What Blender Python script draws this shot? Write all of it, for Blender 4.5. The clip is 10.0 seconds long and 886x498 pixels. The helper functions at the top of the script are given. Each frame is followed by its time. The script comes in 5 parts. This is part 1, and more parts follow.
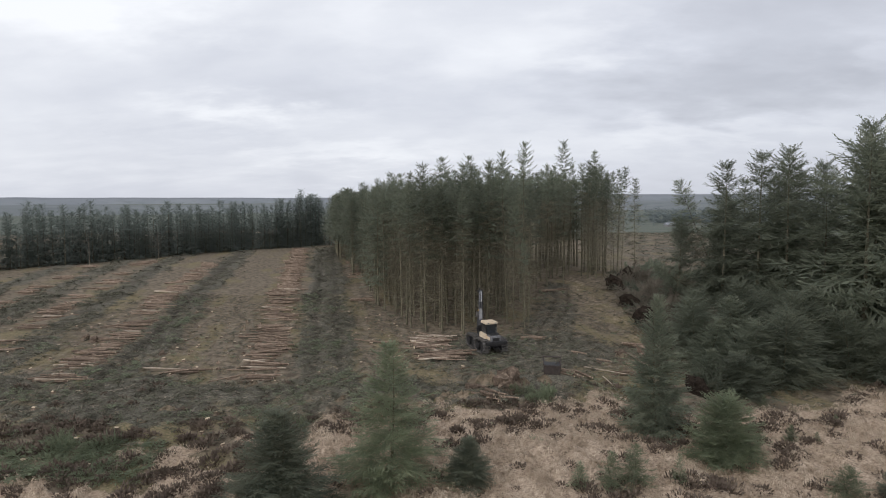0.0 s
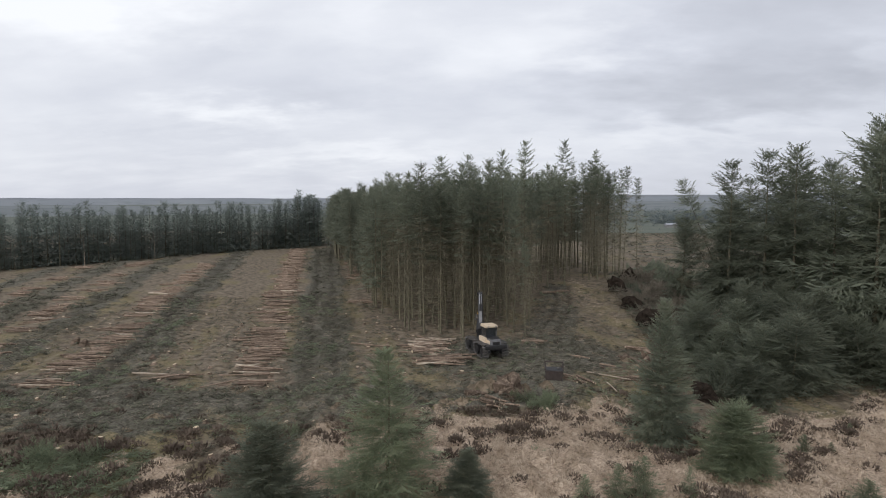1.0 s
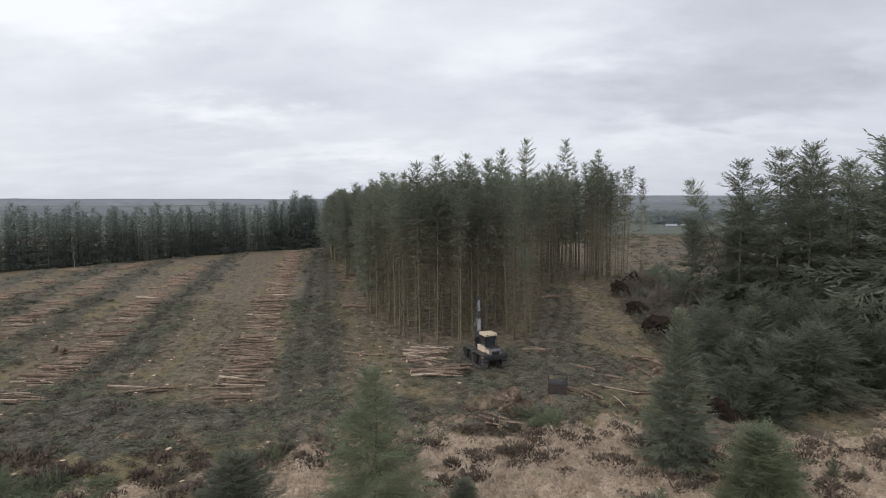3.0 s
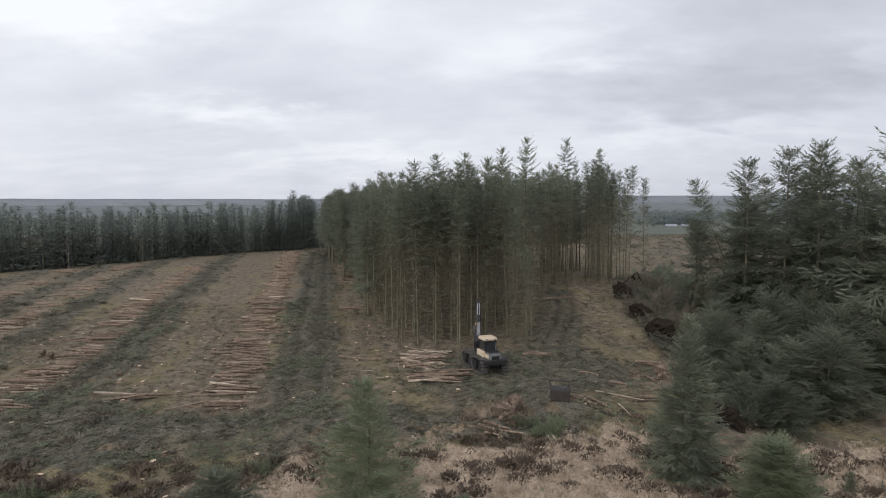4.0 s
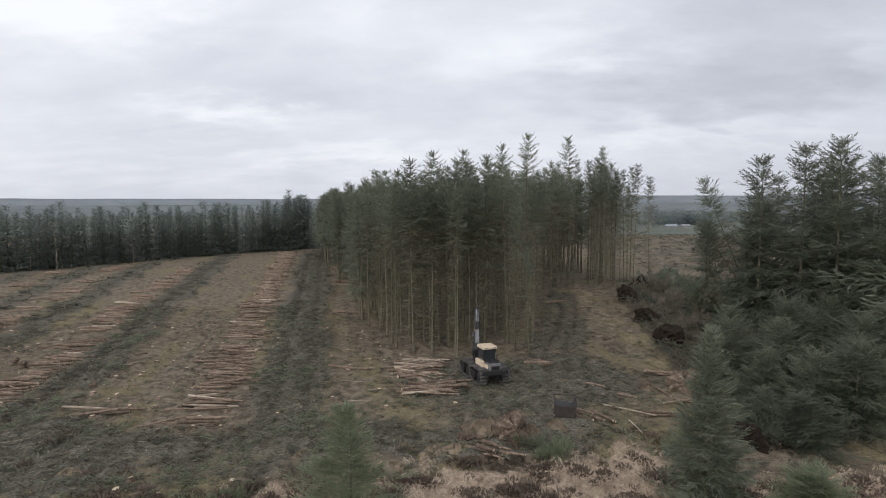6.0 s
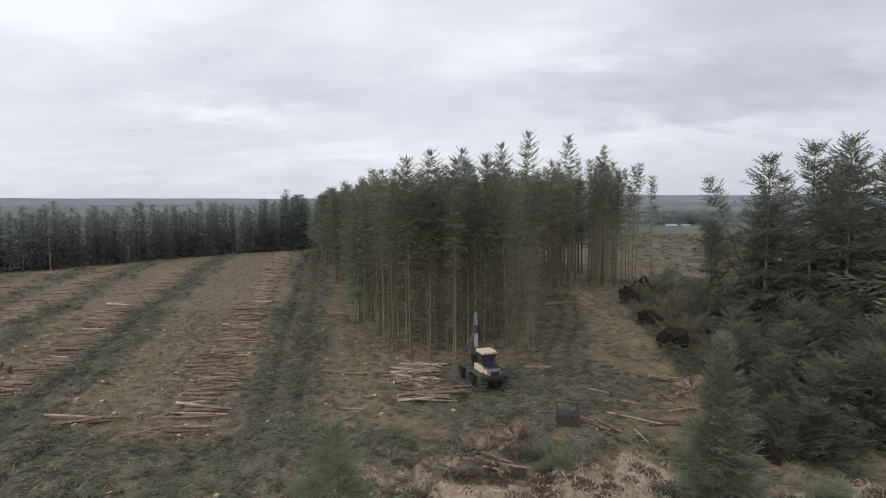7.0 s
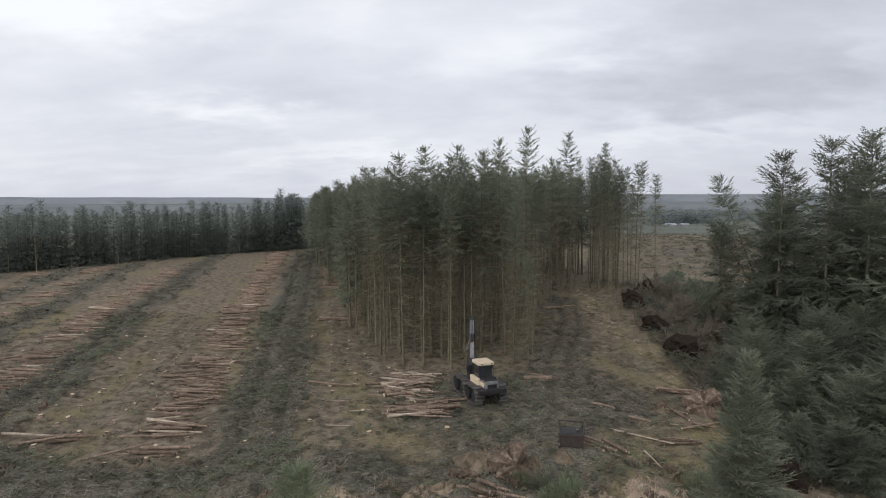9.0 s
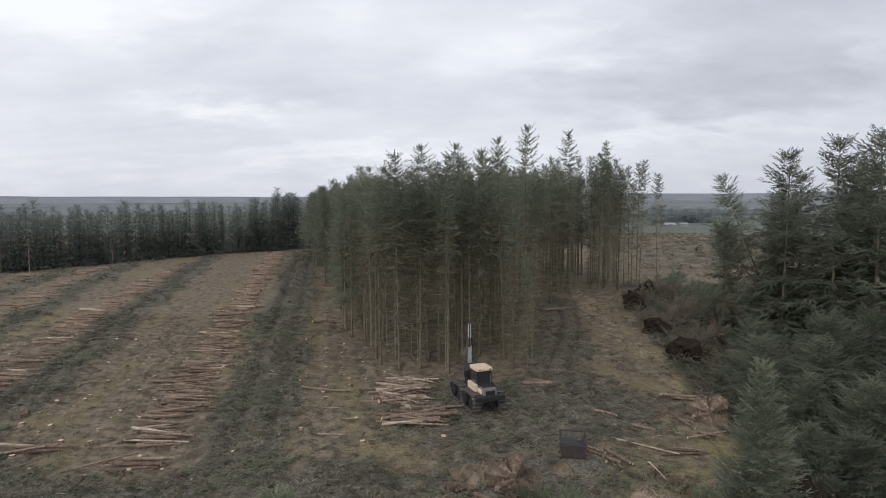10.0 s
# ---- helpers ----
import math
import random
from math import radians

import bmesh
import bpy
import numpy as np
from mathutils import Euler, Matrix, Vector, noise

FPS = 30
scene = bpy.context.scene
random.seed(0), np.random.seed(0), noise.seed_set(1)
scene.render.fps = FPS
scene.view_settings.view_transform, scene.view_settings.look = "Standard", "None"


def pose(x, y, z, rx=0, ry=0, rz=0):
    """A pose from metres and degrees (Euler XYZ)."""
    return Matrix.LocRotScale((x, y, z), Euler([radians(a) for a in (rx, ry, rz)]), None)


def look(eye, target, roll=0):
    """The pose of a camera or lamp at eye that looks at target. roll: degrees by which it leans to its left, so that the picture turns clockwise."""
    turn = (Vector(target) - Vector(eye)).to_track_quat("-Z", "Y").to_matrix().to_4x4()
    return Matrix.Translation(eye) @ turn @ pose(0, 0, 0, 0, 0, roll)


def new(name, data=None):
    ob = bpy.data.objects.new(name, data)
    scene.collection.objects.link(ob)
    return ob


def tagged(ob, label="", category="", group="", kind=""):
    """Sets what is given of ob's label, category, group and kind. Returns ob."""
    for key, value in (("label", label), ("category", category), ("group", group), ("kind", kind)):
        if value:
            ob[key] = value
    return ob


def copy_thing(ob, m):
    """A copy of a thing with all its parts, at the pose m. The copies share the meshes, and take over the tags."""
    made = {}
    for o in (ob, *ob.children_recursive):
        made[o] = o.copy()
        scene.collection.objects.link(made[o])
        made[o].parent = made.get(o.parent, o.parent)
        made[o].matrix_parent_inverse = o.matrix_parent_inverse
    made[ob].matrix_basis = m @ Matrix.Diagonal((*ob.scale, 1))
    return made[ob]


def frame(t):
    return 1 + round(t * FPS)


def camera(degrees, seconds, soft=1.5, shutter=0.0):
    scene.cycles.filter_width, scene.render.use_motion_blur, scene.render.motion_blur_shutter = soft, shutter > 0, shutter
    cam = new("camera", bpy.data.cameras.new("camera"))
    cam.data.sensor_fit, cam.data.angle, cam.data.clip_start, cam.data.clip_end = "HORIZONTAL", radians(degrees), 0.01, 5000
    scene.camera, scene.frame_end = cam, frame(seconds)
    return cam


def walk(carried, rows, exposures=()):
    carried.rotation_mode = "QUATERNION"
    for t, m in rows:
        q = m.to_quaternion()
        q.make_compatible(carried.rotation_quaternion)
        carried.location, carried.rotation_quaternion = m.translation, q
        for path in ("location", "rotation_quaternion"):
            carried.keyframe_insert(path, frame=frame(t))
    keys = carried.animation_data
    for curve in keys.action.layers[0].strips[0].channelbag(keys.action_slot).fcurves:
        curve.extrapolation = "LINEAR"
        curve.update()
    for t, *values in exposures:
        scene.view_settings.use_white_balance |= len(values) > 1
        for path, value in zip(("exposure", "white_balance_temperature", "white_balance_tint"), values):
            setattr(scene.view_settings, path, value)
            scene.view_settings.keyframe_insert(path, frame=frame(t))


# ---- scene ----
cam = camera(71.9, 10.0, soft=1.0)
PATH = [
    (0.0, 0.785, 0.186, 16.930, 85.601, 0.329, 0.587),
    (0.5, 0.817, 1.110, 16.888, 85.627, 0.327, 0.568),
    (1.0, 0.869, 2.029, 16.877, 85.651, 0.325, 0.549),
    (1.5, 0.932, 2.949, 16.885, 85.672, 0.324, 0.530),
    (2.0, 0.998, 3.873, 16.902, 85.689, 0.322, 0.510),
    (2.5, 1.062, 4.804, 16.919, 85.704, 0.320, 0.490),
    (3.0, 1.123, 5.743, 16.933, 85.715, 0.319, 0.468),
    (3.5, 1.178, 6.691, 16.941, 85.723, 0.317, 0.446),
    (4.0, 1.230, 7.651, 16.943, 85.728, 0.315, 0.422),
    (4.5, 1.279, 8.620, 16.938, 85.729, 0.314, 0.396),
    (5.0, 1.328, 9.598, 16.929, 85.727, 0.312, 0.369),
    (5.5, 1.379, 10.583, 16.918, 85.722, 0.310, 0.340),
    (6.0, 1.436, 11.573, 16.909, 85.714, 0.309, 0.309),
    (6.5, 1.499, 12.565, 16.904, 85.702, 0.307, 0.275),
    (7.0, 1.572, 13.553, 16.905, 85.686, 0.305, 0.239),
    (7.5, 1.655, 14.535, 16.916, 85.667, 0.304, 0.201),
    (8.0, 1.748, 15.503, 16.936, 85.644, 0.302, 0.159),
    (8.5, 1.848, 16.452, 16.965, 85.618, 0.300, 0.114),
    (9.0, 1.951, 17.374, 17.000, 85.589, 0.299, 0.066),
    (9.5, 2.051, 18.262, 17.038, 85.555, 0.297, 0.015),
    (10.0, 2.139, 19.107, 17.070, 85.518, 0.295, -0.040),
]
walk(cam, [(t, pose(*p)) for t, *p in PATH])

# ---- world and light: a bright, even overcast ----
SUN_EL, SUN_AZ = radians(29), radians(-147)

world = bpy.data.worlds.new("overcast_sky")
scene.world = world
world.use_nodes = True
wn, wl = world.node_tree.nodes, world.node_tree.links
wn.clear()


def wnode(kind, **values):
    n = wn.new(kind)
    for k, v in values.items():
        n.inputs[k].default_value = v
    return n


w_out = wnode("ShaderNodeOutputWorld")
w_bg = wnode("ShaderNodeBackground", Strength=1.06)
w_sky = wnode("ShaderNodeTexSky")
w_sky.sky_type, w_sky.sun_disc = "NISHITA", False
w_sky.sun_elevation, w_sky.sun_rotation = SUN_EL, SUN_AZ
w_sky.air_density, w_sky.dust_density = 1.0, 3.0
w_skyscale = wnode("ShaderNodeVectorMath")
w_skyscale.operation = "SCALE"
w_skyscale.inputs["Scale"].default_value = 0.1
wl.new(w_sky.outputs[0], w_skyscale.inputs[0])
w_tc = wnode("ShaderNodeTexCoord")
w_sep = wnode("ShaderNodeSeparateXYZ")
wl.new(w_tc.outputs["Generated"], w_sep.inputs[0])


def wmath(op, a, b=0.0):
    n = wn.new("ShaderNodeMath")
    n.operation = op
    for i, v in enumerate((a, b)):
        if isinstance(v, (int, float)):
            n.inputs[i].default_value = v
        else:
            wl.new(v, n.inputs[i])
    return n.outputs[0]


up = wmath("MAXIMUM", w_sep.outputs[2], 0.0)
flat = wmath("ADD", up, 0.24)
w_plane = wnode("ShaderNodeCombineXYZ")
wl.new(wmath("DIVIDE", w_sep.outputs[0], flat), w_plane.inputs[0])
wl.new(wmath("DIVIDE", w_sep.outputs[1], flat), w_plane.inputs[1])
w_map = wnode("ShaderNodeMapping")
w_map.inputs["Location"].default_value = (3.3, 1.2, 0.0)
w_map.inputs["Scale"].default_value = (0.8, 1.15, 1.0)
wl.new(w_plane.outputs[0], w_map.inputs[0])
w_big = wnode("ShaderNodeTexNoise", Scale=0.9, Detail=3.0, Roughness=0.5, Distortion=0.3)
w_small = wnode("ShaderNodeTexNoise", Scale=3.2, Detail=5.0, Roughness=0.55, Distortion=0.25)
w_warp = wnode("ShaderNodeTexNoise", Scale=5.5, Detail=4.0, Roughness=0.55)
for w_tex in (w_big, w_small, w_warp):
    wl.new(w_map.outputs[0], w_tex.inputs["Vector"])
w_wsep = wnode("ShaderNodeSeparateColor")
wl.new(w_warp.outputs["Color"], w_wsep.inputs[0])
azimuth = wmath("ADD", wmath("ARCTAN2", w_sep.outputs[0], w_sep.outputs[1]), wmath("MULTIPLY", wmath("SUBTRACT", w_wsep.outputs[0], 0.5), 0.35))
rise = wmath("ADD", w_sep.outputs[2], wmath("MULTIPLY", wmath("SUBTRACT", w_wsep.outputs[1], 0.5), 0.09))
# cloud banks: bearing, height, half width, half depth (radians), brighter or darker
BANKS = [(-0.57, 0.27, 0.24, 0.055, 0.17), (-0.34, 0.235, 0.16, 0.05, -0.05), (-0.13, 0.29, 0.09, 0.035, 0.05), (0.13, 0.235, 0.17, 0.045, 0.08),
         (0.44, 0.165, 0.26, 0.05, -0.15), (0.42, 0.10, 0.22, 0.018, 0.07), (-0.32, 0.14, 0.11, 0.018, 0.12), (-0.16, 0.165, 0.12, 0.028, -0.05),
         (-0.16, 0.08, 0.14, 0.018, 0.07), (-0.42, 0.095, 0.24, 0.014, -0.03), (0.1, 0.01, 1.2, 0.05, -0.07), (0.60, 0.19, 0.05, 0.03, 0.06), (0.58, 0.14, 0.36, 0.22, -0.07), (0.50, 0.28, 0.22, 0.06, -0.13)]
clouds = wmath("ADD", 0.572, 0.0)
for bearing, height, half_w, half_h, amount in BANKS:
    dx = wmath("DIVIDE", wmath("SUBTRACT", azimuth, bearing), half_w)
    dy = wmath("DIVIDE", wmath("SUBTRACT", rise, height), half_h)
    fall = wmath("EXPONENT", wmath("MULTIPLY", wmath("ADD", wmath("MULTIPLY", dx, dx), wmath("MULTIPLY", dy, dy)), -1.0))
    clouds = wmath("ADD", clouds, wmath("MULTIPLY", fall, amount))
clouds = wmath("ADD", clouds, wmath("MULTIPLY", wmath("SUBTRACT", w_big.outputs["Fac"], 0.5), 0.16))
w_lift = wmath("ADD", clouds, wmath("MULTIPLY", wmath("SUBTRACT", w_small.outputs["Fac"], 0.5), 0.13))
w_ramp = wnode("ShaderNodeValToRGB")
wl.new(w_lift, w_ramp.inputs["Fac"])
for pos, col in ((0.35, (0.50, 0.52, 0.585, 1)), (0.70, (0.945, 0.965, 1.01, 1))):
    e = w_ramp.color_ramp.elements[0 if pos < 0.5 else 1]
    e.position, e.color = pos, col
e = w_ramp.color_ramp.elements.new(0.51)
e.color = (0.665, 0.69, 0.765, 1)
w_mix = wn.new("ShaderNodeMix")
w_mix.data_type = "RGBA"
w_mix.inputs["Factor"].default_value = 0.94
wl.new(w_skyscale.outputs[0], w_mix.inputs[6])
wl.new(w_ramp.outputs[0], w_mix.inputs[7])
wl.new(w_mix.outputs[2], w_bg.inputs["Color"])
wl.new(w_bg.outputs[0], w_out.inputs[0])

sun = new("sun", bpy.data.lights.new("sun", "SUN"))
sun.data.energy, sun.data.angle, sun.data.color = 1.5, radians(70), (1.0, 0.985, 0.97)
sun.matrix_world = look((-47, -73, 48), (0, 0, 0))


# ---- materials ----
def material(name, colors, rough=0.85, scale=4.0, fine=40.0, bump=0.3, spec=0.25, by_object=0.25, metal=0.0, coord="Object", dist=0.02):
    """Two tones mixed by coarse and fine noise, a third for patches, and a small shift from object to object."""
    m = bpy.data.materials.new(name)
    m.use_nodes = True
    n, l = m.node_tree.nodes, m.node_tree.links
    b = n["Principled BSDF"]
    b.inputs["Roughness"].default_value = rough
    b.inputs["Metallic"].default_value = metal
    b.inputs["Specular IOR Level"].default_value = spec
    tc = n.new("ShaderNodeTexCoord")
    tex = []
    for s, d in ((scale, 4.0), (fine, 6.0)):
        t = n.new("ShaderNodeTexNoise")
        t.inputs["Scale"].default_value, t.inputs["Detail"].default_value = s, d
        l.new(tc.outputs[coord], t.inputs["Vector"])
        tex.append(t)
    ramp = n.new("ShaderNodeValToRGB")
    ramp.color_ramp.elements[0].position, ramp.color_ramp.elements[1].position = 0.35, 0.65
    ramp.color_ramp.elements[0].color = (*colors[0], 1)
    ramp.color_ramp.elements[1].color = (*colors[1], 1)
    l.new(tex[0].outputs["Fac"], ramp.inputs["Fac"])
    mix = n.new("ShaderNodeMix")
    mix.data_type = "RGBA"
    mix.inputs[7].default_value = (*colors[2 if len(colors) > 2 else 0], 1)
    r2 = n.new("ShaderNodeMapRange")
    r2.inputs["From Min"].default_value, r2.inputs["From Max"].default_value = 0.5, 0.7
    l.new(tex[1].outputs["Fac"], r2.inputs["Value"])
    l.new(r2.outputs[0], mix.inputs["Factor"])
    l.new(ramp.outputs[0], mix.inputs[6])
    geo, info = n.new("ShaderNodeNewGeometry"), n.new("ShaderNodeObjectInfo")
    add = n.new("ShaderNodeMath")
    add.operation = "MULTIPLY_ADD"
    l.new(geo.outputs["Random Per Island"], add.inputs[0])
    add.inputs[1].default_value = 0.5
    l.new(info.outputs["Random"], add.inputs[2])
    val = n.new("ShaderNodeMapRange")
    val.inputs["From Max"].default_value = 1.5
    val.inputs["To Min"].default_value, val.inputs["To Max"].default_value = 1 - by_object, 1 + by_object
    l.new(add.outputs[0], val.inputs["Value"])
    hsv = n.new("ShaderNodeHueSaturation")
    l.new(val.outputs[0], hsv.inputs["Value"])
    l.new(mix.outputs[2], hsv.inputs["Color"])
    l.new(hsv.outputs[0], b.inputs["Base Color"])
    if bump:
        bm_ = n.new("ShaderNodeBump")
        bm_.inputs["Strength"].default_value, bm_.inputs["Distance"].default_value = bump, dist
        l.new(tex[1].outputs["Fac"], bm_.inputs["Height"])
        l.new(bm_.outputs[0], b.inputs["Normal"])
    return m


M_SPRUCE = material("spruce_needles", [(0.104, 0.121, 0.092), (0.150, 0.164, 0.120), (0.172, 0.166, 0.120)], 0.75, 0.6, 9.0, 0, 0.2, 0.35)
M_YOUNG = material("young_spruce_needles", [(0.112, 0.134, 0.088), (0.162, 0.184, 0.118), (0.198, 0.206, 0.134)], 0.7, 1.2, 11.0, 0, 0.2, 0.3)
M_DEADTWIG = material("dead_twigs", [(0.150, 0.132, 0.098), (0.225, 0.20, 0.148), (0.16, 0.166, 0.115)], 0.9, 1.0, 12.0, 0, 0.1, 0.3)
M_DEADFALL = material("dead_brown_needles", [(0.125, 0.107, 0.087), (0.20, 0.172, 0.14), (0.14, 0.14, 0.10)], 0.9, 1.0, 12.0, 0, 0.1, 0.3)
M_BARK = material("spruce_bark", [(0.115, 0.10, 0.075), (0.185, 0.165, 0.12), (0.125, 0.135, 0.07)], 0.9, 1.3, 14.0, 0.6, 0.15, 0.3)
M_LOGBARK = material("felled_log_bark", [(0.10, 0.070, 0.052), (0.20, 0.148, 0.112), (0.31, 0.24, 0.18)], 0.85, 1.6, 9.0, 0.6, 0.2, 0.55)
M_CUT = material("cut_wood", [(0.46, 0.36, 0.25), (0.60, 0.50, 0.37), (0.38, 0.28, 0.19)], 0.8, 6.0, 30.0, 0.2, 0.2, 0.2)
M_PEELED = material("peeled_pale_wood", [(0.30, 0.24, 0.18), (0.47, 0.40, 0.32), (0.20, 0.15, 0.11)], 0.8, 1.8, 9.0, 0.4, 0.2, 0.35)
M_STRAW = material("dead_moor_grass", [(0.40, 0.31, 0.225), (0.62, 0.505, 0.39), (0.25, 0.185, 0.135)], 0.9, 0.45, 2.2, 0, 0.1, 0.3)
M_HEATHER = material("brown_heather", [(0.118, 0.090, 0.073), (0.18, 0.138, 0.11), (0.135, 0.116, 0.085)], 0.9, 0.8, 8.0, 0, 0.1, 0.22)
M_BRUSH = material("cut_brush", [(0.080, 0.073, 0.056), (0.170, 0.155, 0.118), (0.098, 0.122, 0.080)], 0.9, 0.35, 5.0, 0, 0.1, 0.8)
M_STICK = material("bare_sticks", [(0.22, 0.18, 0.14), (0.38, 0.32, 0.255), (0.14, 0.10, 0.08)], 0.9, 1.0, 8.0, 0, 0.1, 0.4)
M_TUFT = material("moss_and_grass", [(0.165, 0.13, 0.085), (0.27, 0.215, 0.14), (0.14, 0.145, 0.078)], 0.9, 0.3, 5.0, 0, 0.1, 0.35)
M_MOSS = material("bright_moss", [(0.155, 0.165, 0.055), (0.24, 0.235, 0.085), (0.19, 0.16, 0.09)], 0.9, 0.6, 6.0, 0, 0.1, 0.3)
M_PEAT = material("peat_and_roots", [(0.018, 0.014, 0.011), (0.038, 0.029, 0.023), (0.06, 0.046, 0.036)], 0.95, 2.0, 9.0, 1.0, 0.1, 0.2, dist=0.1)
def leafy(m, share, gain):
    """Lets a share of the light through thin leaves."""
    n, l = m.node_tree.nodes, m.node_tree.links
    b, out = n["Principled BSDF"], n["Material Output"]
    tr, mx, up = n.new("ShaderNodeBsdfTranslucent"), n.new("ShaderNodeMixShader"), n.new("ShaderNodeHueSaturation")
    up.inputs["Value"].default_value = gain
    l.new(b.inputs["Base Color"].links[0].from_socket, up.inputs["Color"])
    l.new(up.outputs[0], tr.inputs["Color"])
    mx.inputs[0].default_value = share
    l.new(b.outputs[0], mx.inputs[1])
    l.new(tr.outputs[0], mx.inputs[2])
    l.new(mx.outputs[0], out.inputs["Surface"])


# spruce needles lightened and blued to imitate haze over the far wood
M_HAZED_SPRUCE = material("hazed_spruce_needles", [(0.125, 0.150, 0.138), (0.17, 0.192, 0.172), (0.18, 0.19, 0.165)], 0.75, 0.6, 9.0, 0, 0.2, 0.3)
M_ROOT = material("torn_brown_roots", [(0.075, 0.055, 0.042), (0.15, 0.112, 0.085), (0.24, 0.185, 0.14)], 0.95, 1.6, 8.0, 1.0, 0.1, 0.3, dist=0.1)
M_MOUND = material("dry_peaty_earth", [(0.115, 0.09, 0.065), (0.24, 0.188, 0.135), (0.10, 0.085, 0.055)], 0.95, 1.4, 7.0, 1.0, 0.1, 0.4, dist=0.1)
M_BLACK = material("black_machine_paint", [(0.012, 0.012, 0.014), (0.024, 0.024, 0.026), (0.05, 0.044, 0.038)], 0.5, 3.0, 18.0, 0.15, 0.4, 0.05)
M_STEEL = material("worn_steel", [(0.075, 0.072, 0.070), (0.15, 0.143, 0.137), (0.12, 0.096, 0.072)], 0.55, 3.0, 20.0, 0.2, 0.5, 0.1, metal=0.2)
M_CREAM = material("cream_yellow_paint", [(0.58, 0.46, 0.33), (0.66, 0.54, 0.40), (0.42, 0.35, 0.25)], 0.5, 2.0, 18.0, 0.1, 0.4, 0.05)
M_ORANGE = material("yellow_head_paint", [(0.60, 0.36, 0.05), (0.68, 0.43, 0.08), (0.25, 0.16, 0.06)], 0.5, 4.0, 22.0, 0.1, 0.4, 0.05)
M_GREYPAINT = material("grey_machine_paint", [(0.13, 0.13, 0.138), (0.20, 0.20, 0.21), (0.12, 0.105, 0.09)], 0.45, 3.0, 18.0, 0.1, 0.4, 0.05)
M_ROD = material("polished_steel_rod", [(0.30, 0.31, 0.33), (0.38, 0.39, 0.41), (0.25, 0.25, 0.26)], 0.4, 3.0, 20.0, 0, 0.5, 0.05, metal=0.7)
M_TANK = material("weathered_dark_steel", [(0.040, 0.032, 0.030), (0.062, 0.050, 0.046), (0.082, 0.06, 0.048)], 0.7, 2.5, 16.0, 0.3, 0.3, 0.05)
# foliage colour raised and greyed to stand for haze across the valley
M_HAZED_WOOD = material("hazed_wood", [(0.13, 0.15, 0.155), (0.155, 0.175, 0.175), (0.14, 0.158, 0.152)], 0.95, 0.02, 0.3, 0, 0.05, 0.2)
for m_leaf in (M_SPRUCE, M_HAZED_SPRUCE, M_YOUNG, M_DEADTWIG, M_DEADFALL, M_HAZED_WOOD):
    leafy(m_leaf, 0.42, 2.1)
M_ROOF = material("slate_roof", [(0.22, 0.23, 0.25), (0.30, 0.31, 0.33)], 0.7, 1.0, 9.0, 0.1)
M_FARMWALL = material("white_wall", [(0.21, 0.21, 0.205), (0.27, 0.27, 0.26)], 0.8, 1.0, 9.0, 0.1)
# distance haze is mixed into these two base colours, pale and bluish
M_HAZED_HILL = material("hazed_heather_hills", [(0.20, 0.215, 0.235), (0.235, 0.25, 0.265), (0.18, 0.20, 0.21)], 1.0, 0.004, 0.02, 0, 0.0, 0.02)
M_HAZED_VALE = material("hazed_valley_and_moor", [(0.17, 0.185, 0.19), (0.21, 0.225, 0.23), (0.15, 0.165, 0.17)], 1.0, 0.006, 0.03, 0, 0.0, 0.02)
M_GLASS = bpy.data.materials.new("dark_cab_glass")
M_GLASS.use_nodes = True
for key, value in (("Base Color", (0.035, 0.04, 0.046, 1)), ("Roughness", 0.05), ("Transmission Weight", 0.3), ("IOR", 1.7)):
    M_GLASS.node_tree.nodes["Principled BSDF"].inputs[key].default_value = value


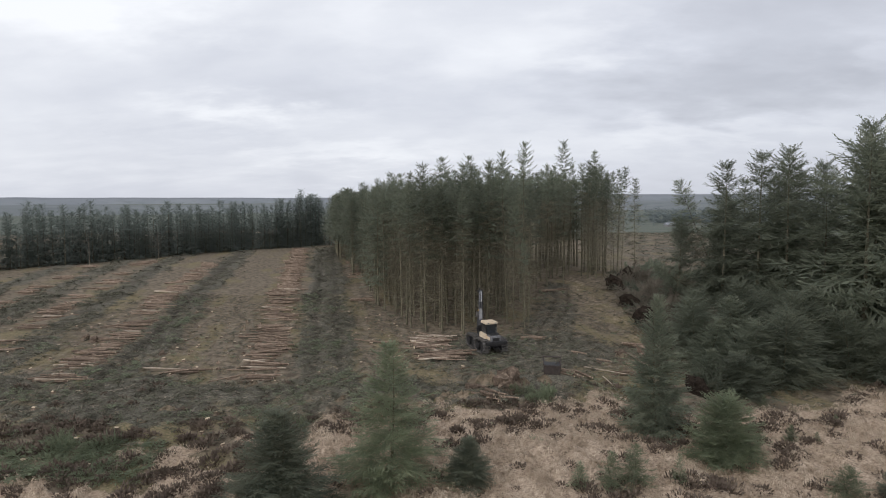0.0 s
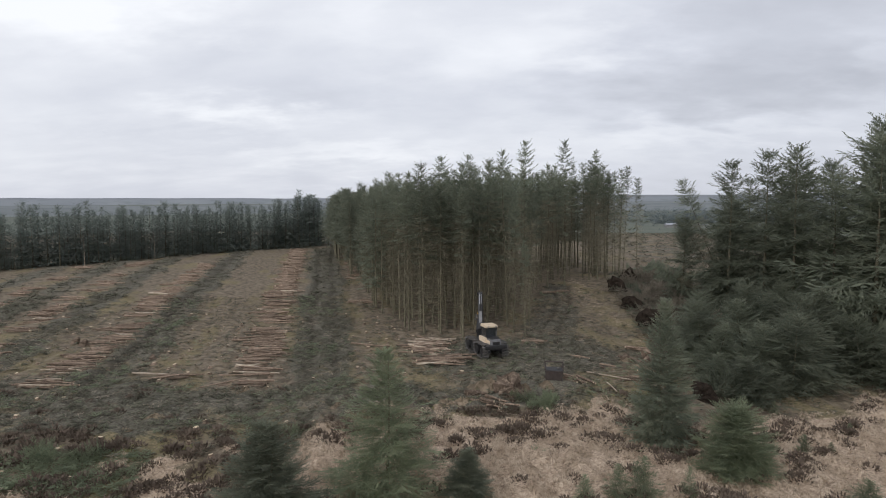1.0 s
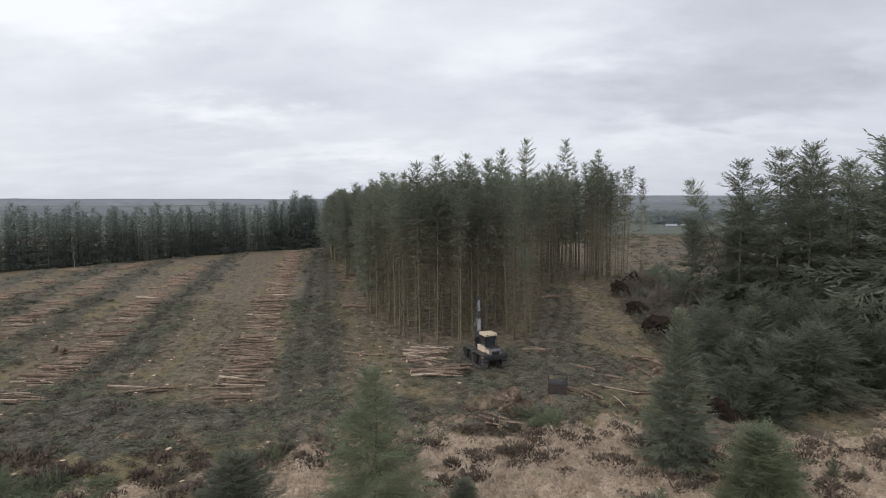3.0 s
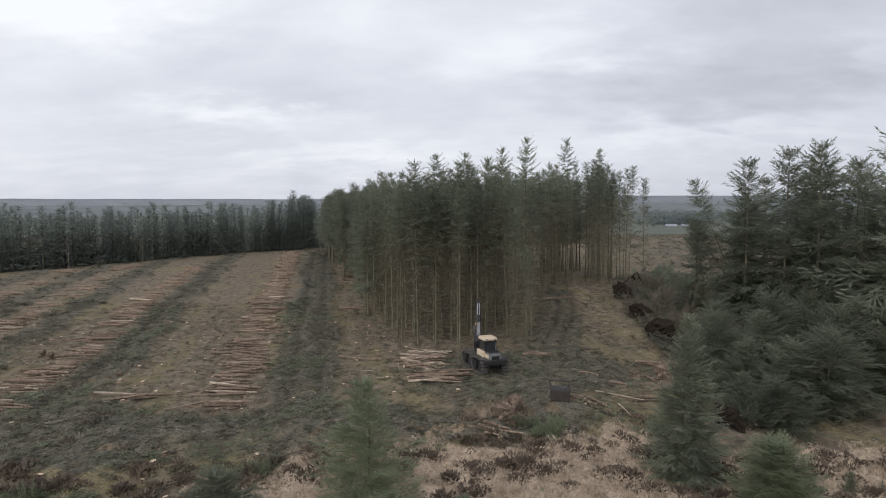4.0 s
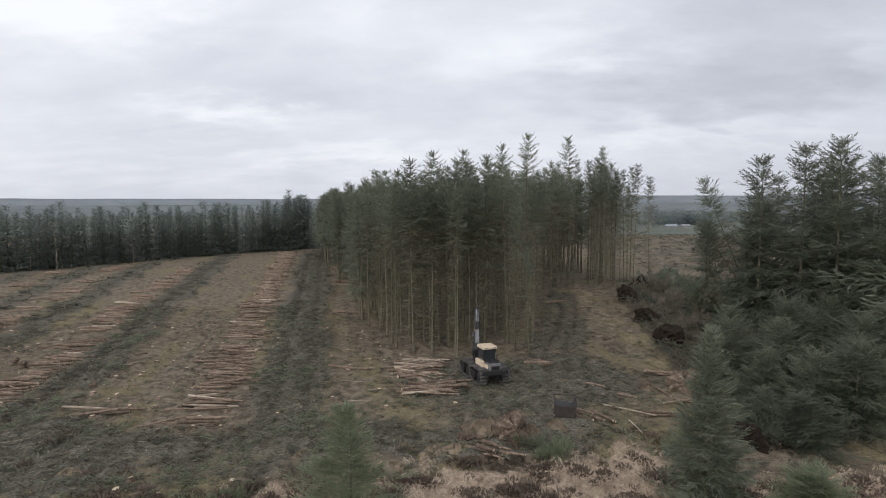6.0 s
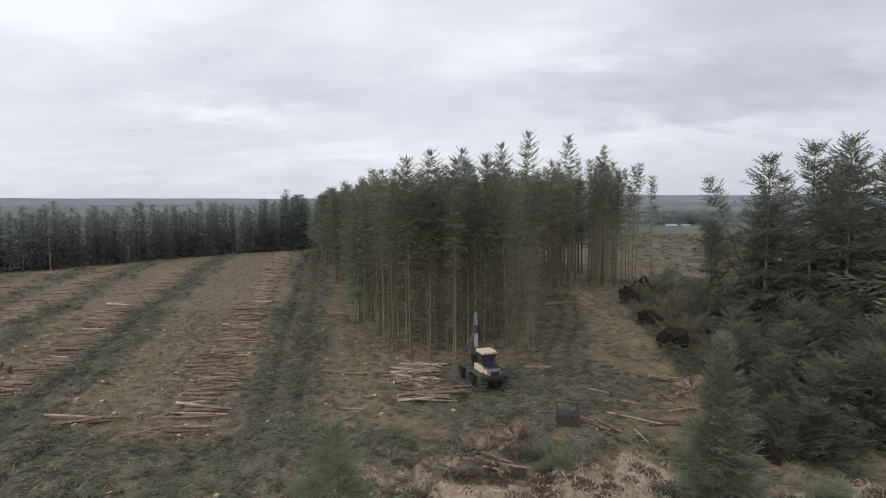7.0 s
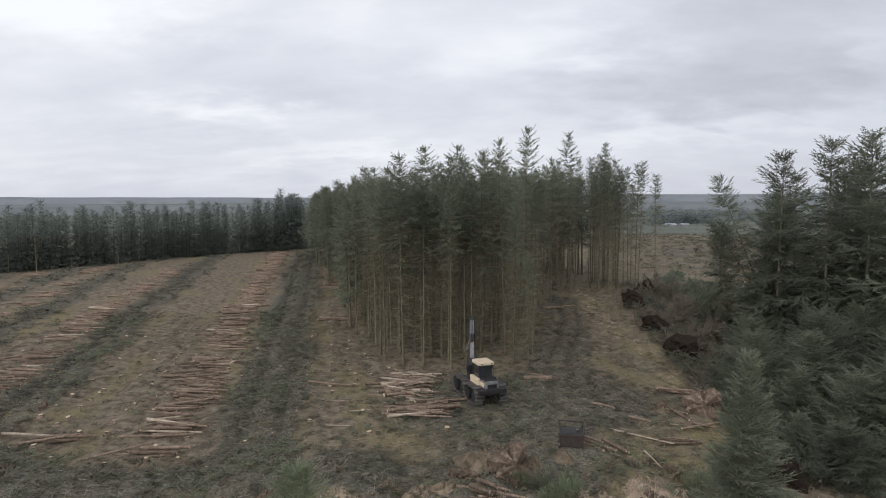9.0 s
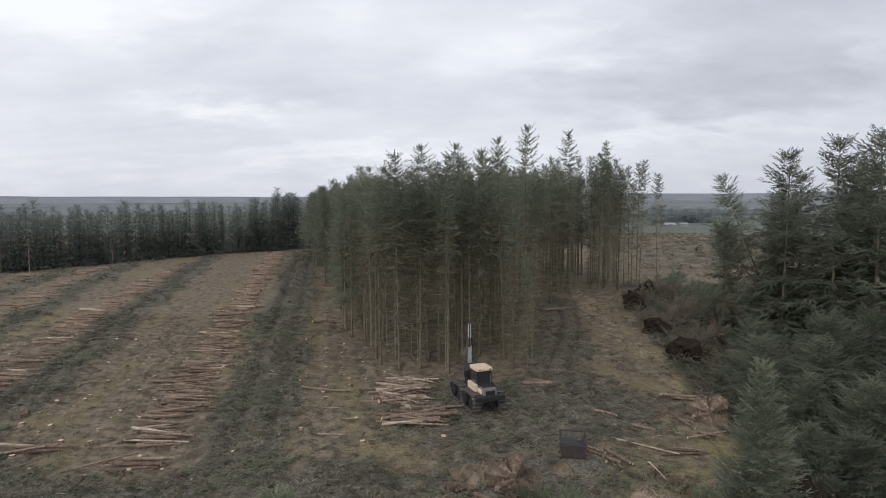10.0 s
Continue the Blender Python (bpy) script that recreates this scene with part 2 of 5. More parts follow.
def ground_material():
    """Peat, moss, dead grass and brush litter, laid out by the cover weights of the ground sheet."""
    m = bpy.data.materials.new("moorland_ground")
    m.use_nodes = True
    n, l = m.node_tree.nodes, m.node_tree.links
    b = n["Principled BSDF"]
    b.inputs["Roughness"].default_value, b.inputs["Specular IOR Level"].default_value = 0.95, 0.1
    tc = n.new("ShaderNodeTexCoord")
    att = n.new("ShaderNodeAttribute")
    att.attribute_name = "cover"
    sep = n.new("ShaderNodeSeparateColor")
    l.new(att.outputs["Color"], sep.inputs[0])

    def tex(scale, detail=5.0):
        t = n.new("ShaderNodeTexNoise")
        t.inputs["Scale"].default_value, t.inputs["Detail"].default_value = scale, detail
        t.inputs["Roughness"].default_value = 0.65
        l.new(tc.outputs["Object"], t.inputs["Vector"])
        return t.outputs["Fac"]

    def two(c0, c1, fac, lo=0.38, hi=0.62):
        r = n.new("ShaderNodeValToRGB")
        r.color_ramp.elements[0].position, r.color_ramp.elements[1].position = lo, hi
        r.color_ramp.elements[0].color, r.color_ramp.elements[1].color = (*c0, 1), (*c1, 1)
        l.new(fac, r.inputs["Fac"])
        return r.outputs[0]

    def mix(a, c, fac, sharp=None):
        if sharp is not None:
            s = n.new("ShaderNodeMath")
            s.operation = "ADD"
            l.new(fac, s.inputs[0])
            l.new(sharp, s.inputs[1])
            r = n.new("ShaderNodeMapRange")
            r.inputs["From Min"].default_value, r.inputs["From Max"].default_value = 0.85, 1.15
            l.new(s.outputs[0], r.inputs["Value"])
            fac = r.outputs[0]
        x = n.new("ShaderNodeMix")
        x.data_type = "RGBA"
        l.new(fac, x.inputs["Factor"])
        l.new(a, x.inputs[6])
        l.new(c, x.inputs[7])
        return x.outputs[2]

    def ramp_of(fac, lo, hi, most):
        r = n.new("ShaderNodeMapRange")
        r.inputs["From Min"].default_value, r.inputs["From Max"].default_value = lo, hi
        r.inputs["To Max"].default_value = most
        l.new(fac, r.inputs["Value"])
        return r.outputs[0]

    mid, fine, wide = tex(1.1), tex(5.0, 8.0), tex(0.22)
    soil = two((0.100, 0.081, 0.060), (0.225, 0.184, 0.136), mid)
    moss = two((0.118, 0.106, 0.060), (0.25, 0.20, 0.122), fine)
    straw = two((0.25, 0.185, 0.135), (0.52, 0.415, 0.315), fine)
    litter = two((0.060, 0.054, 0.043), (0.178, 0.165, 0.130), fine)
    base = mix(soil, moss, sep.outputs["Blue"], wide)
    base = mix(base, straw, sep.outputs["Red"], mid)
    base = mix(base, litter, sep.outputs["Green"], mid)
    # bare wet peat in the ruts, pale chips and twigs, dark hollows
    wet = n.new("ShaderNodeAttribute")
    wet.attribute_name = "wet"
    base = mix(base, two((0.022, 0.019, 0.015), (0.06, 0.052, 0.04), fine), wet.outputs["Fac"])
    speck, hollow = tex(7.0, 3.0), tex(2.6, 3.0)
    base = mix(base, two((0.24, 0.19, 0.14), (0.42, 0.35, 0.26), mid), ramp_of(speck, 0.62, 0.72, 0.6))
    base = mix(base, two((0.03, 0.027, 0.02), (0.06, 0.052, 0.038), mid), ramp_of(hollow, 0.42, 0.30, 0.5))
    field = two((0.10, 0.115, 0.095), (0.14, 0.15, 0.125), tex(0.012, 3.0))
    base = mix(base, field, att.outputs["Alpha"])
    l.new(base, b.inputs["Base Color"])
    bump = n.new("ShaderNodeBump")
    bump.inputs["Strength"].default_value, bump.inputs["Distance"].default_value = 0.8, 0.12
    l.new(fine, bump.inputs["Height"])
    l.new(bump.outputs[0], b.inputs["Normal"])
    return m


M_GROUND = ground_material()


# ---- building helpers ----
def from_lists(name, verts, faces, mats, slots=None, smooth=False):
    me = bpy.data.meshes.new(name)
    me.from_pydata(verts, [], faces)
    for m in mats if isinstance(mats, (list, tuple)) else [mats]:
        me.materials.append(m)
    if slots is not None:
        me.polygons.foreach_set("material_index", slots)
    if smooth:
        me.polygons.foreach_set("use_smooth", [True] * len(me.polygons))
    me.update()
    return me


def part(name, me, parent, label=""):
    ob = new(name, me)
    ob.parent = parent
    return tagged(ob, label) if label else ob


def thing(name, label, category, m=None, group="", kind=""):
    ob = tagged(new(name), label, category, group, kind)
    ob.empty_display_size = 0.3
    if m is not None:
        ob.matrix_basis = m
    return ob


class Shape:
    """Collects boxes, tubes and discs in one mesh."""

    def __init__(self):
        self.bm = bmesh.new()

    def box(self, size, m, taper=1.0, bevel=0.0):
        r = bmesh.ops.create_cube(self.bm, size=1.0)
        vs = r["verts"]
        for v in vs:
            k = taper if v.co.z > 0 else 1.0
            v.co = Vector((v.co.x * size[0] * k, v.co.y * size[1] * k, v.co.z * size[2]))
        if bevel:
            es = list({e for v in vs for e in v.link_edges})
            vs = list({v for f in bmesh.ops.bevel(self.bm, geom=es, offset=bevel, segments=2, affect="EDGES", profile=0.6)["faces"] for v in f.verts} | {v for v in vs if v.is_valid})
        bmesh.ops.transform(self.bm, matrix=m, verts=vs)
        return self

    def tube(self, a, b, r0, r1=None, sides=10):
        a, b = Vector(a), Vector(b)
        r1 = r0 if r1 is None else r1
        r = bmesh.ops.create_cone(self.bm, cap_ends=True, segments=sides, radius1=r0, radius2=r1, depth=(b - a).length)
        turn = (b - a).to_track_quat("Z", "Y").to_matrix().to_4x4()
        bmesh.ops.transform(self.bm, matrix=Matrix.Translation((a + b) / 2) @ turn, verts=r["verts"])
        return self

    def prism(self, outline, depth, m):
        """An outline in the local xz plane, thick along y."""
        front = [self.bm.verts.new(m @ Vector((x, -depth / 2, z))) for x, z in outline]
        back = [self.bm.verts.new(m @ Vector((x, depth / 2, z))) for x, z in outline]
        k = len(outline)
        self.bm.faces.new(front)
        self.bm.faces.new(back[::-1])
        for i in range(k):
            self.bm.faces.new((front[i], back[i], back[(i + 1) % k], front[(i + 1) % k]))
        return self

    def mesh(self, name, mat):
        bmesh.ops.recalc_face_normals(self.bm, faces=self.bm.faces)
        me = bpy.data.meshes.new(name)
        self.bm.to_mesh(me)
        self.bm.free()
        me.materials.append(mat)
        return me


def smooth_step(a, b, v):
    k = np.clip((np.asarray(v, float) - a) / (b - a), 0, 1)
    return k * k * (3 - 2 * k)


def hash_noise(x, y, seed=0):
    """Smooth value noise on arrays, about -1 to 1."""
    x, y = np.asarray(x, float), np.asarray(y, float)
    ix, iy = np.floor(x), np.floor(y)
    fx, fy = x - ix, y - iy
    fx, fy = fx * fx * (3 - 2 * fx), fy * fy * (3 - 2 * fy)

    def h(i, j):
        v = np.sin(i * 127.1 + j * 311.7 + seed * 74.7) * 43758.5453
        return (v - np.floor(v)) * 2 - 1

    a = h(ix, iy) * (1 - fx) + h(ix + 1, iy) * fx
    b = h(ix, iy + 1) * (1 - fx) + h(ix + 1, iy + 1) * fx
    return a * (1 - fy) + b * fy


# ---- ground ----
# Rows of the felled coupe run along s; u counts across them. They fan out a little uphill.
def to_us(x, y):
    return 0.98 * x + 0.2 * y, -0.2 * x + 0.98 * y


def to_xy(u, s):
    return 0.98 * u - 0.2 * s, 0.2 * u + 0.98 * s


def fan(s):
    return 1 + 0.0024 * (s - 65)


# brush mats: middle and half width across the rows
MATS = [(0.85, 3.1), (-19.9, 2.3), (-33.2, 2.2), (-43.5, 2.2), (-54.0, 2.0)]


def grass_edge(x):
    """How far out the pale moor grass reaches before the felled ground begins."""
    return 50.5 + 1.5 * np.sin(x * 0.16) + 2.0 * hash_noise(x * 0.22, x * 0 + 3.1, 5) - 7.5 * smooth_step(-5, -28, x) + 4 * smooth_step(26, 40, x)


def cover(x, y):
    """Weights of dead grass, brush litter and moss, and of far fields."""
    u, s = to_us(x, y)
    u0 = u / fan(s)
    wob = 1.0 * hash_noise(s * 0.11, u * 0.05, 2) + 0.6 * hash_noise(s * 0.4, u * 0.2, 9)
    brush = np.zeros_like(u)
    for c, w in MATS:
        brush = np.maximum(brush, smooth_step(w + 1.2, w - 0.6, np.abs(u0 - c + wob * 0.7)))
    brush *= smooth_step(252, 236, s)
    brush *= smooth_step(13, 7, u0)
    # the belt across the row ends
    edge = grass_edge(x)
    belt = smooth_step(-1, 2.0, y - edge + wob) * smooth_step(11, 7, y - edge - wob * 1.5 + 0.18 * (x + 8) * (x < -8))
    brush = np.maximum(brush, belt * smooth_step(22, 8, x))
    # the worked ground round the machine and the way that leads back past the stand
    yard = smooth_step(13, 6, np.hypot((x - 9) / 1.3, y - 68))
    way = smooth_step(5, 2.5, np.abs(x - (17 + 0.13 * (y - 75) - 5 * smooth_step(110, 70, y)) + wob)) * smooth_step(60, 70, y) * smooth_step(135, 110, y)
    brush = np.maximum(brush, np.maximum(yard, way) * 0.9)
    brush = np.maximum(brush, smooth_step(23, 28, x - 0.08 * (y - 60) + wob) * smooth_step(52, 57, y) * smooth_step(140, 120, y) * 0.8)
    # the pale grassy strip between the way and the windblown bank
    strip = np.exp(-(((x - 24.4 + 1.8 * wob) / 2.4) ** 2)) * smooth_step(64, 74, y) * smooth_step(140, 120, y)
    brush *= 1 - 0.9 * strip
    # the older felled field across the valley, in long bands
    brush = np.maximum(brush, smooth_step(150, 175, y) * smooth_step(40, 60, x) * smooth_step(-0.3, 0.35, np.sin(y * 0.42 + 0.6 * hash_noise(x * 0.03, y * 0.05, 44)) + 0.9 * hash_noise(x * 0.05, y * 0.3, 45)) * 0.95)
    straw = smooth_step(1.5, -1.5, y - edge + 1.6 * hash_noise(x * 0.5, y * 0.5, 4))
    straw *= 1 - smooth_step(-4, -15, x) * smooth_step(-0.25, 0.25, hash_noise(x * 0.3, y * 0.3, 61) + 0.35 * hash_noise(x * 0.9, y * 0.9, 62) + 0.15)
    straw = np.maximum(straw, 0.4 * strip)
    brush *= 1 - smooth_step(1.5, -1.5, y - edge)
    brush *= 0.72 + 0.5 * hash_noise(x * 0.35, y * 0.35, 15) * hash_noise(x * 0.9, y * 0.9, 16) + 0.28 * hash_noise(x * 0.2, y * 0.2, 17)
    moss = 0.32 + 0.4 * hash_noise(u * 0.35, s * 0.08, 7) + 0.15 * hash_noise(u * 1.3, s * 0.4, 8)
    for mx, my, mr in ((2.6, 51.6, 2.0), (-22.5, 45.5, 2.4), (-15.0, 46.5, 1.6), (21.5, 60.5, 2.6), (24.0, 74.0, 3.0), (25.0, 84.0, 3.0), (-6.0, 50.0, 1.4)):
        moss = moss + 0.6 * np.exp(-((x - mx) ** 2 + (y - my) ** 2) / mr ** 2)
    moss = np.clip(moss + 0.12 * strip, 0, 1)
    far = smooth_step(390, 420, np.hypot(x, y)) * 1.0
    return np.clip(straw, 0, 1), np.clip(brush, 0, 1), moss, far


def rut(x, y):
    """The two wheel ruts on the mat beside the stand, the ditch along the next one, and the ruts of the way back past the stand."""
    u, s = to_us(x, y)
    u0 = u / fan(s) + 0.25 * hash_noise(s * 0.12, s * 0, 51)
    out = np.zeros_like(u)
    for c, w, deep in ((-0.6, 0.45, 0.75), (2.2, 0.45, 0.75), (-20.5, 0.65, 1.3), (-33.6, 0.5, 0.8)):
        out = np.maximum(out, deep * np.exp(-(((u0 - c) / w) ** 2)))
    out *= smooth_step(56, 66, s) * smooth_step(240, 200, s)
    mid = 17.5 + 0.10 * (y - 75) - 5 * smooth_step(110, 72, y) + 0.4 * hash_noise(y * 0.15, y * 0, 52)
    for off in (-1.1, 1.1):
        out = np.maximum(out, 0.8 * np.exp(-(((x - mid - off) / 0.4) ** 2)) * smooth_step(66, 74, y) * smooth_step(125, 105, y))
    return out


def ground_z(x, y):
    x, y = np.asarray(x, float), np.asarray(y, float)
    u, s = to_us(x, y)
    near = smooth_step(300, 150, y) * smooth_step(200, 110, np.abs(x))
    z = 0.22 * hash_noise(x * 0.16, y * 0.16, 1) + 0.5 * hash_noise(x * 0.025, y * 0.025, 3)
    z += near * (0.09 * np.sin(u * 2 * np.pi / 2.1) + 0.10 * hash_noise(x * 0.7, y * 0.7, 6))
    straw, brush, _, _ = cover(x, y)
    z += near * (0.32 * brush * (1 + 0.8 * hash_noise(x * 1.0, y * 1.0, 12)) + straw * (0.2 * hash_noise(x * 1.0, y * 1.0, 11) + 0.16 * hash_noise(x * 0.45, y * 0.45, 13)))
    # the rise on the windblown side
    z += 2.6 * np.exp(-(((x - 34) / 15) ** 2) - ((y - 114) / 22) ** 2)
    # wheel ruts on the brush mat beside the stand
    z -= near * 0.42 * rut(x, y)
    # hummocks and old root mounds, and the fall of the moor below
    for mx, my, mr, mh in ((4.6, 52.4, 1.7, 0.6), (8.3, 54.6, 1.2, 0.4), (11.4, 56.8, 1.0, 0.4), (-3.6, 51.4, 1.6, 0.4), (-12.0, 47.6, 2.2, 0.35), (20.6, 62.6, 2.2, 0.5), (22.5, 66.5, 2.0, 0.6), (-30, 66, 1.6, 0.5), (-23, 65, 1.3, 0.4)):
        z += mh * np.exp(-((x - mx) ** 2 + (y - my) ** 2) / mr ** 2)
    z -= 0.8 * np.exp(-((x - 16.5) ** 2 + (y - 45.5) ** 2) / 30)
    z -= 4.0 * smooth_step(42, 5, y)
    r = np.hypot(x, y)
    z += smooth_step(260, 480, r) * -5.0 * smooth_step(-40, 60, x)
    z += smooth_step(900, 3000, r) * (12 + 3 * hash_noise(x * 0.0011, y * 0.0011, 21))
    return z


def gz(x, y):
    return float(ground_z(np.array([x]), np.array([y]))[0])


def spaced(lo, hi, step, mid_lo, mid_hi, mid_step, limit):
    a = list(np.arange(lo, hi + 1e-6, step))
    for edge, sign, out, st in ((mid_hi, 1, [], mid_step), (mid_lo, -1, [], mid_step)):
        v = a[-1] if sign > 0 else a[0]
        while abs(v) < limit:
            st = mid_step if (v < edge if sign > 0 else v > edge) else st * 1.22
            v += sign * st
            out.append(v)
        a = a + out if sign > 0 else out[::-1] + a
    return np.array(a)


def build_ground():
    xs = spaced(-48, 44, 0.5, -125, 70, 1.5, 4600)
    ys = spaced(20, 108, 0.5, -10, 380, 1.5, 4600)
    gx, gy = np.meshgrid(xs, ys)
    z = ground_z(gx, gy)
    v = np.stack([gx, gy, z], -1).reshape(-1, 3)
    nx, ny = len(xs), len(ys)
    i = np.arange(nx * ny).reshape(ny, nx)
    f = np.stack([i[:-1, :-1], i[:-1, 1:], i[1:, 1:], i[1:, :-1]], -1).reshape(-1, 4)
    me = from_lists("ground", v.tolist(), f.tolist(), M_GROUND, smooth=True)
    att = me.attributes.new("cover", "FLOAT_COLOR", "POINT")
    att.data.foreach_set("color", np.stack(cover(gx, gy), -1).astype(np.float32).ravel())
    wet = me.attributes.new("wet", "FLOAT", "POINT")
    wet.data.foreach_set("value", np.clip(0.75 * rut(gx, gy), 0, 0.9).astype(np.float32).ravel())
    tagged(new("ground", me), "rough felled moorland with brush mats, moss and pale dead grass", "ground", kind="structure")


build_ground()


# ---- conifers ----
def quads_mesh(name, v, mat):
    """A mesh of loose quads from an array (n, 4, 3)."""
    v = np.asarray(v, np.float32)
    n = len(v)
    me = bpy.data.meshes.new(name)
    me.vertices.add(n * 4)
    me.vertices.foreach_set("co", v.ravel())
    me.loops.add(n * 4)
    me.loops.foreach_set("vertex_index", np.arange(n * 4, dtype=np.int32))
    me.polygons.add(n)
    me.polygons.foreach_set("loop_start", np.arange(0, n * 4, 4, dtype=np.int32))
    me.materials.append(mat)
    me.update(calc_edges=True)
    return me


def sprays(o, d, length, width, rng, belly=0.45):
    """Needle-covered shoots: folded kites from o along d."""
    o, d = np.asarray(o, float), np.asarray(d, float)
    d = d / np.linalg.norm(d, axis=1, keepdims=True)
    side = np.cross(d, [0, 0, 1.0]) + rng.normal(0, 0.45, d.shape)
    side -= d * (side * d).sum(1, keepdims=True)
    side /= np.linalg.norm(side, axis=1, keepdims=True) + 1e-9
    length, width = np.asarray(length)[:, None], np.asarray(width)[:, None]
    sag = np.array([0, 0, -1.0]) * length * 0.10
    mid = o + d * length * belly
    return np.stack([o, mid + side * width + sag * 0.6, o + d * length + sag * 0.3, mid - side * width + sag * 0.6], 1)


def crown_quads(rng, h, base, radius, whorls, per, twigs, sub, shape=0.8, up=0.45, down=-0.25, thick=1.0, ragged=0.25, thin=0.0, limb=2, hang=0.3, fade=0.0, crowd=1.0):
    O, D, L, W = [], [], [], []
    for w in range(whorls):
        k = 1 - (1 - (w + rng.random() * 0.7) / whorls) ** crowd
        z = base + (h - base) * (0.985 - 0.985 * (1 - k))
        rel = (h - z) / (h - base)
        if rng.random() < thin:
            continue
        a0 = rng.random() * 6.28
        gust = 1 + ragged * rng.normal()
        for j in range(per):
            a = a0 + 6.283 * (j + 0.35 * rng.normal()) / per
            ln = (radius * rel ** shape * (0.78 + 0.45 * rng.random()) + 0.10 * radius) * max(0.35, gust + ragged * 0.5 * rng.normal())
            if rng.random() < fade * smooth_step(0.25, 0.95, rel):
                continue
            el = up * (1 - rel) ** 1.5 * 1.6 + down * rel + 0.12 * rng.normal()
            r, t, zz = np.array([math.cos(a), math.sin(a), 0]), np.array([-math.sin(a), math.cos(a), 0]), np.array([0, 0, 1.0])
            nt = max(3, int(twigs * (0.35 + 0.65 * ln / radius)))
            q = np.repeat(np.linspace(0.14, 0.97, nt), 2) + rng.normal(0, 0.02, nt * 2)
            sg = np.tile([1, -1], nt)
            curve = 0.10 * rng.normal() + 0.10
            p = np.array([0, 0, z]) + r * (ln * q)[:, None] + zz * (ln * (el * q + curve * q * q - 0.10 * q))[:, None]
            th = np.radians(52 - 26 * q + rng.normal(0, 9, nt * 2))
            rise = el + 2 * curve * q - 0.22 + rng.normal(0, hang, nt * 2)
            d = r * np.cos(th)[:, None] + t * (sg * np.sin(th))[:, None] + zz * rise[:, None]
            tl = (0.42 * ln * (1 - 0.72 * q) + 0.10 * radius ** 0.5) * (0.75 + 0.5 * rng.random(nt * 2))
            O.append(p), D.append(d), L.append(tl), W.append(np.full(nt * 2, 0.5) * thick * (0.10 + 0.09 * tl))
            # the limb itself, feathered along its length
            m = limb
            qa = np.linspace(0, 0.7, m)
            pa = np.array([0, 0, z]) + r * (ln * qa)[:, None] + zz * (ln * (el * qa + curve * qa * qa - 0.10 * qa))[:, None]
            O.append(pa), D.append(np.tile(r + zz * el, (m, 1))), L.append(np.full(m, ln * 0.5)), W.append(np.full(m, 0.05 * thick + 0.012 * ln))
            if sub:
                for s in range(sub):
                    f = (s + 1) / (sub + 0.6)
                    dn = d / np.linalg.norm(d, axis=1, keepdims=True)
                    ps = p + dn * (tl * f)[:, None]
                    ss = 1 if s % 2 else -1
                    lat = np.cross(dn, zz) * ss
                    ds = dn * 0.75 + lat * 0.65 + zz * rng.normal(-0.12, 0.2, (len(p), 1))
                    O.append(ps), D.append(ds), L.append(tl * (0.55 - 0.25 * f)), W.append(thick * (0.03 + 0.055 * tl))
    # the leading shoot
    m = 5
    O.append(np.array([[0, 0, h - 0.04 * h * i / m] for i in range(m)]))
    D.append(np.array([[0.25 * rng.normal(), 0.25 * rng.normal(), 1.0] for _ in range(m)]))
    L.append(np.full(m, 0.03 * h + 0.08)), W.append(np.full(m, 0.02 + 0.0015 * h))
    return sprays(np.concatenate(O), np.concatenate(D), np.concatenate(L), np.concatenate(W), rng)


def trunk_lists(rng, h, r, sides=8, rings=9, bend=0.15):
    v, f = [], []
    ph = rng.random() * 6
    for i in range(rings + 1):
        k = i / rings
        rr = r * (1 - 0.93 * k) * (1 + 0.5 * math.exp(-k * 25))
        cx, cy = bend * math.sin(2.2 * k + ph) - bend * math.sin(ph), bend * math.cos(1.7 * k + ph) - bend * math.cos(ph)
        for j in range(sides):
            a = 6.283 * j / sides
            q = rr * (1 + 0.10 * math.sin(3 * a + ph))
            v.append((cx + q * math.cos(a), cy + q * math.sin(a), h * k - 0.35 * (i == 0)))
    for i in range(rings):
        for j in range(sides):
            f.append((i * sides + j, i * sides + (j + 1) % sides, (i + 1) * sides + (j + 1) % sides, (i + 1) * sides + j))
    f.append(tuple(range(rings * sides, rings * sides + sides)))
    return v, f


def dead_quads(rng, lo, hi, count, reach):
    o, d, ln = [], [], []
    for _ in range(count):
        z, a = lo + (hi - lo) * rng.random() ** 0.7, rng.random() * 6.28
        dv = np.array([math.cos(a), math.sin(a), rng.normal(-0.12, 0.2)])
        size = reach * (0.45 + 0.7 * rng.random())
        o.append((0, 0, z)), d.append(dv), ln.append(size)
        for q in (0.35, 0.55, 0.75):
            side = np.array([-dv[1], dv[0], 0]) * (1 if rng.random() < 0.5 else -1)
            o.append(np.array([0, 0, z]) + dv * size * q), d.append(dv * 0.7 + side * 0.8 + np.array([0, 0, rng.normal(-0.1, 0.25)])), ln.append(size * 0.35)
    ln = np.array(ln)
    return sprays(np.array(o, float), np.array(d), ln, 0.016 + 0.016 * ln, rng)


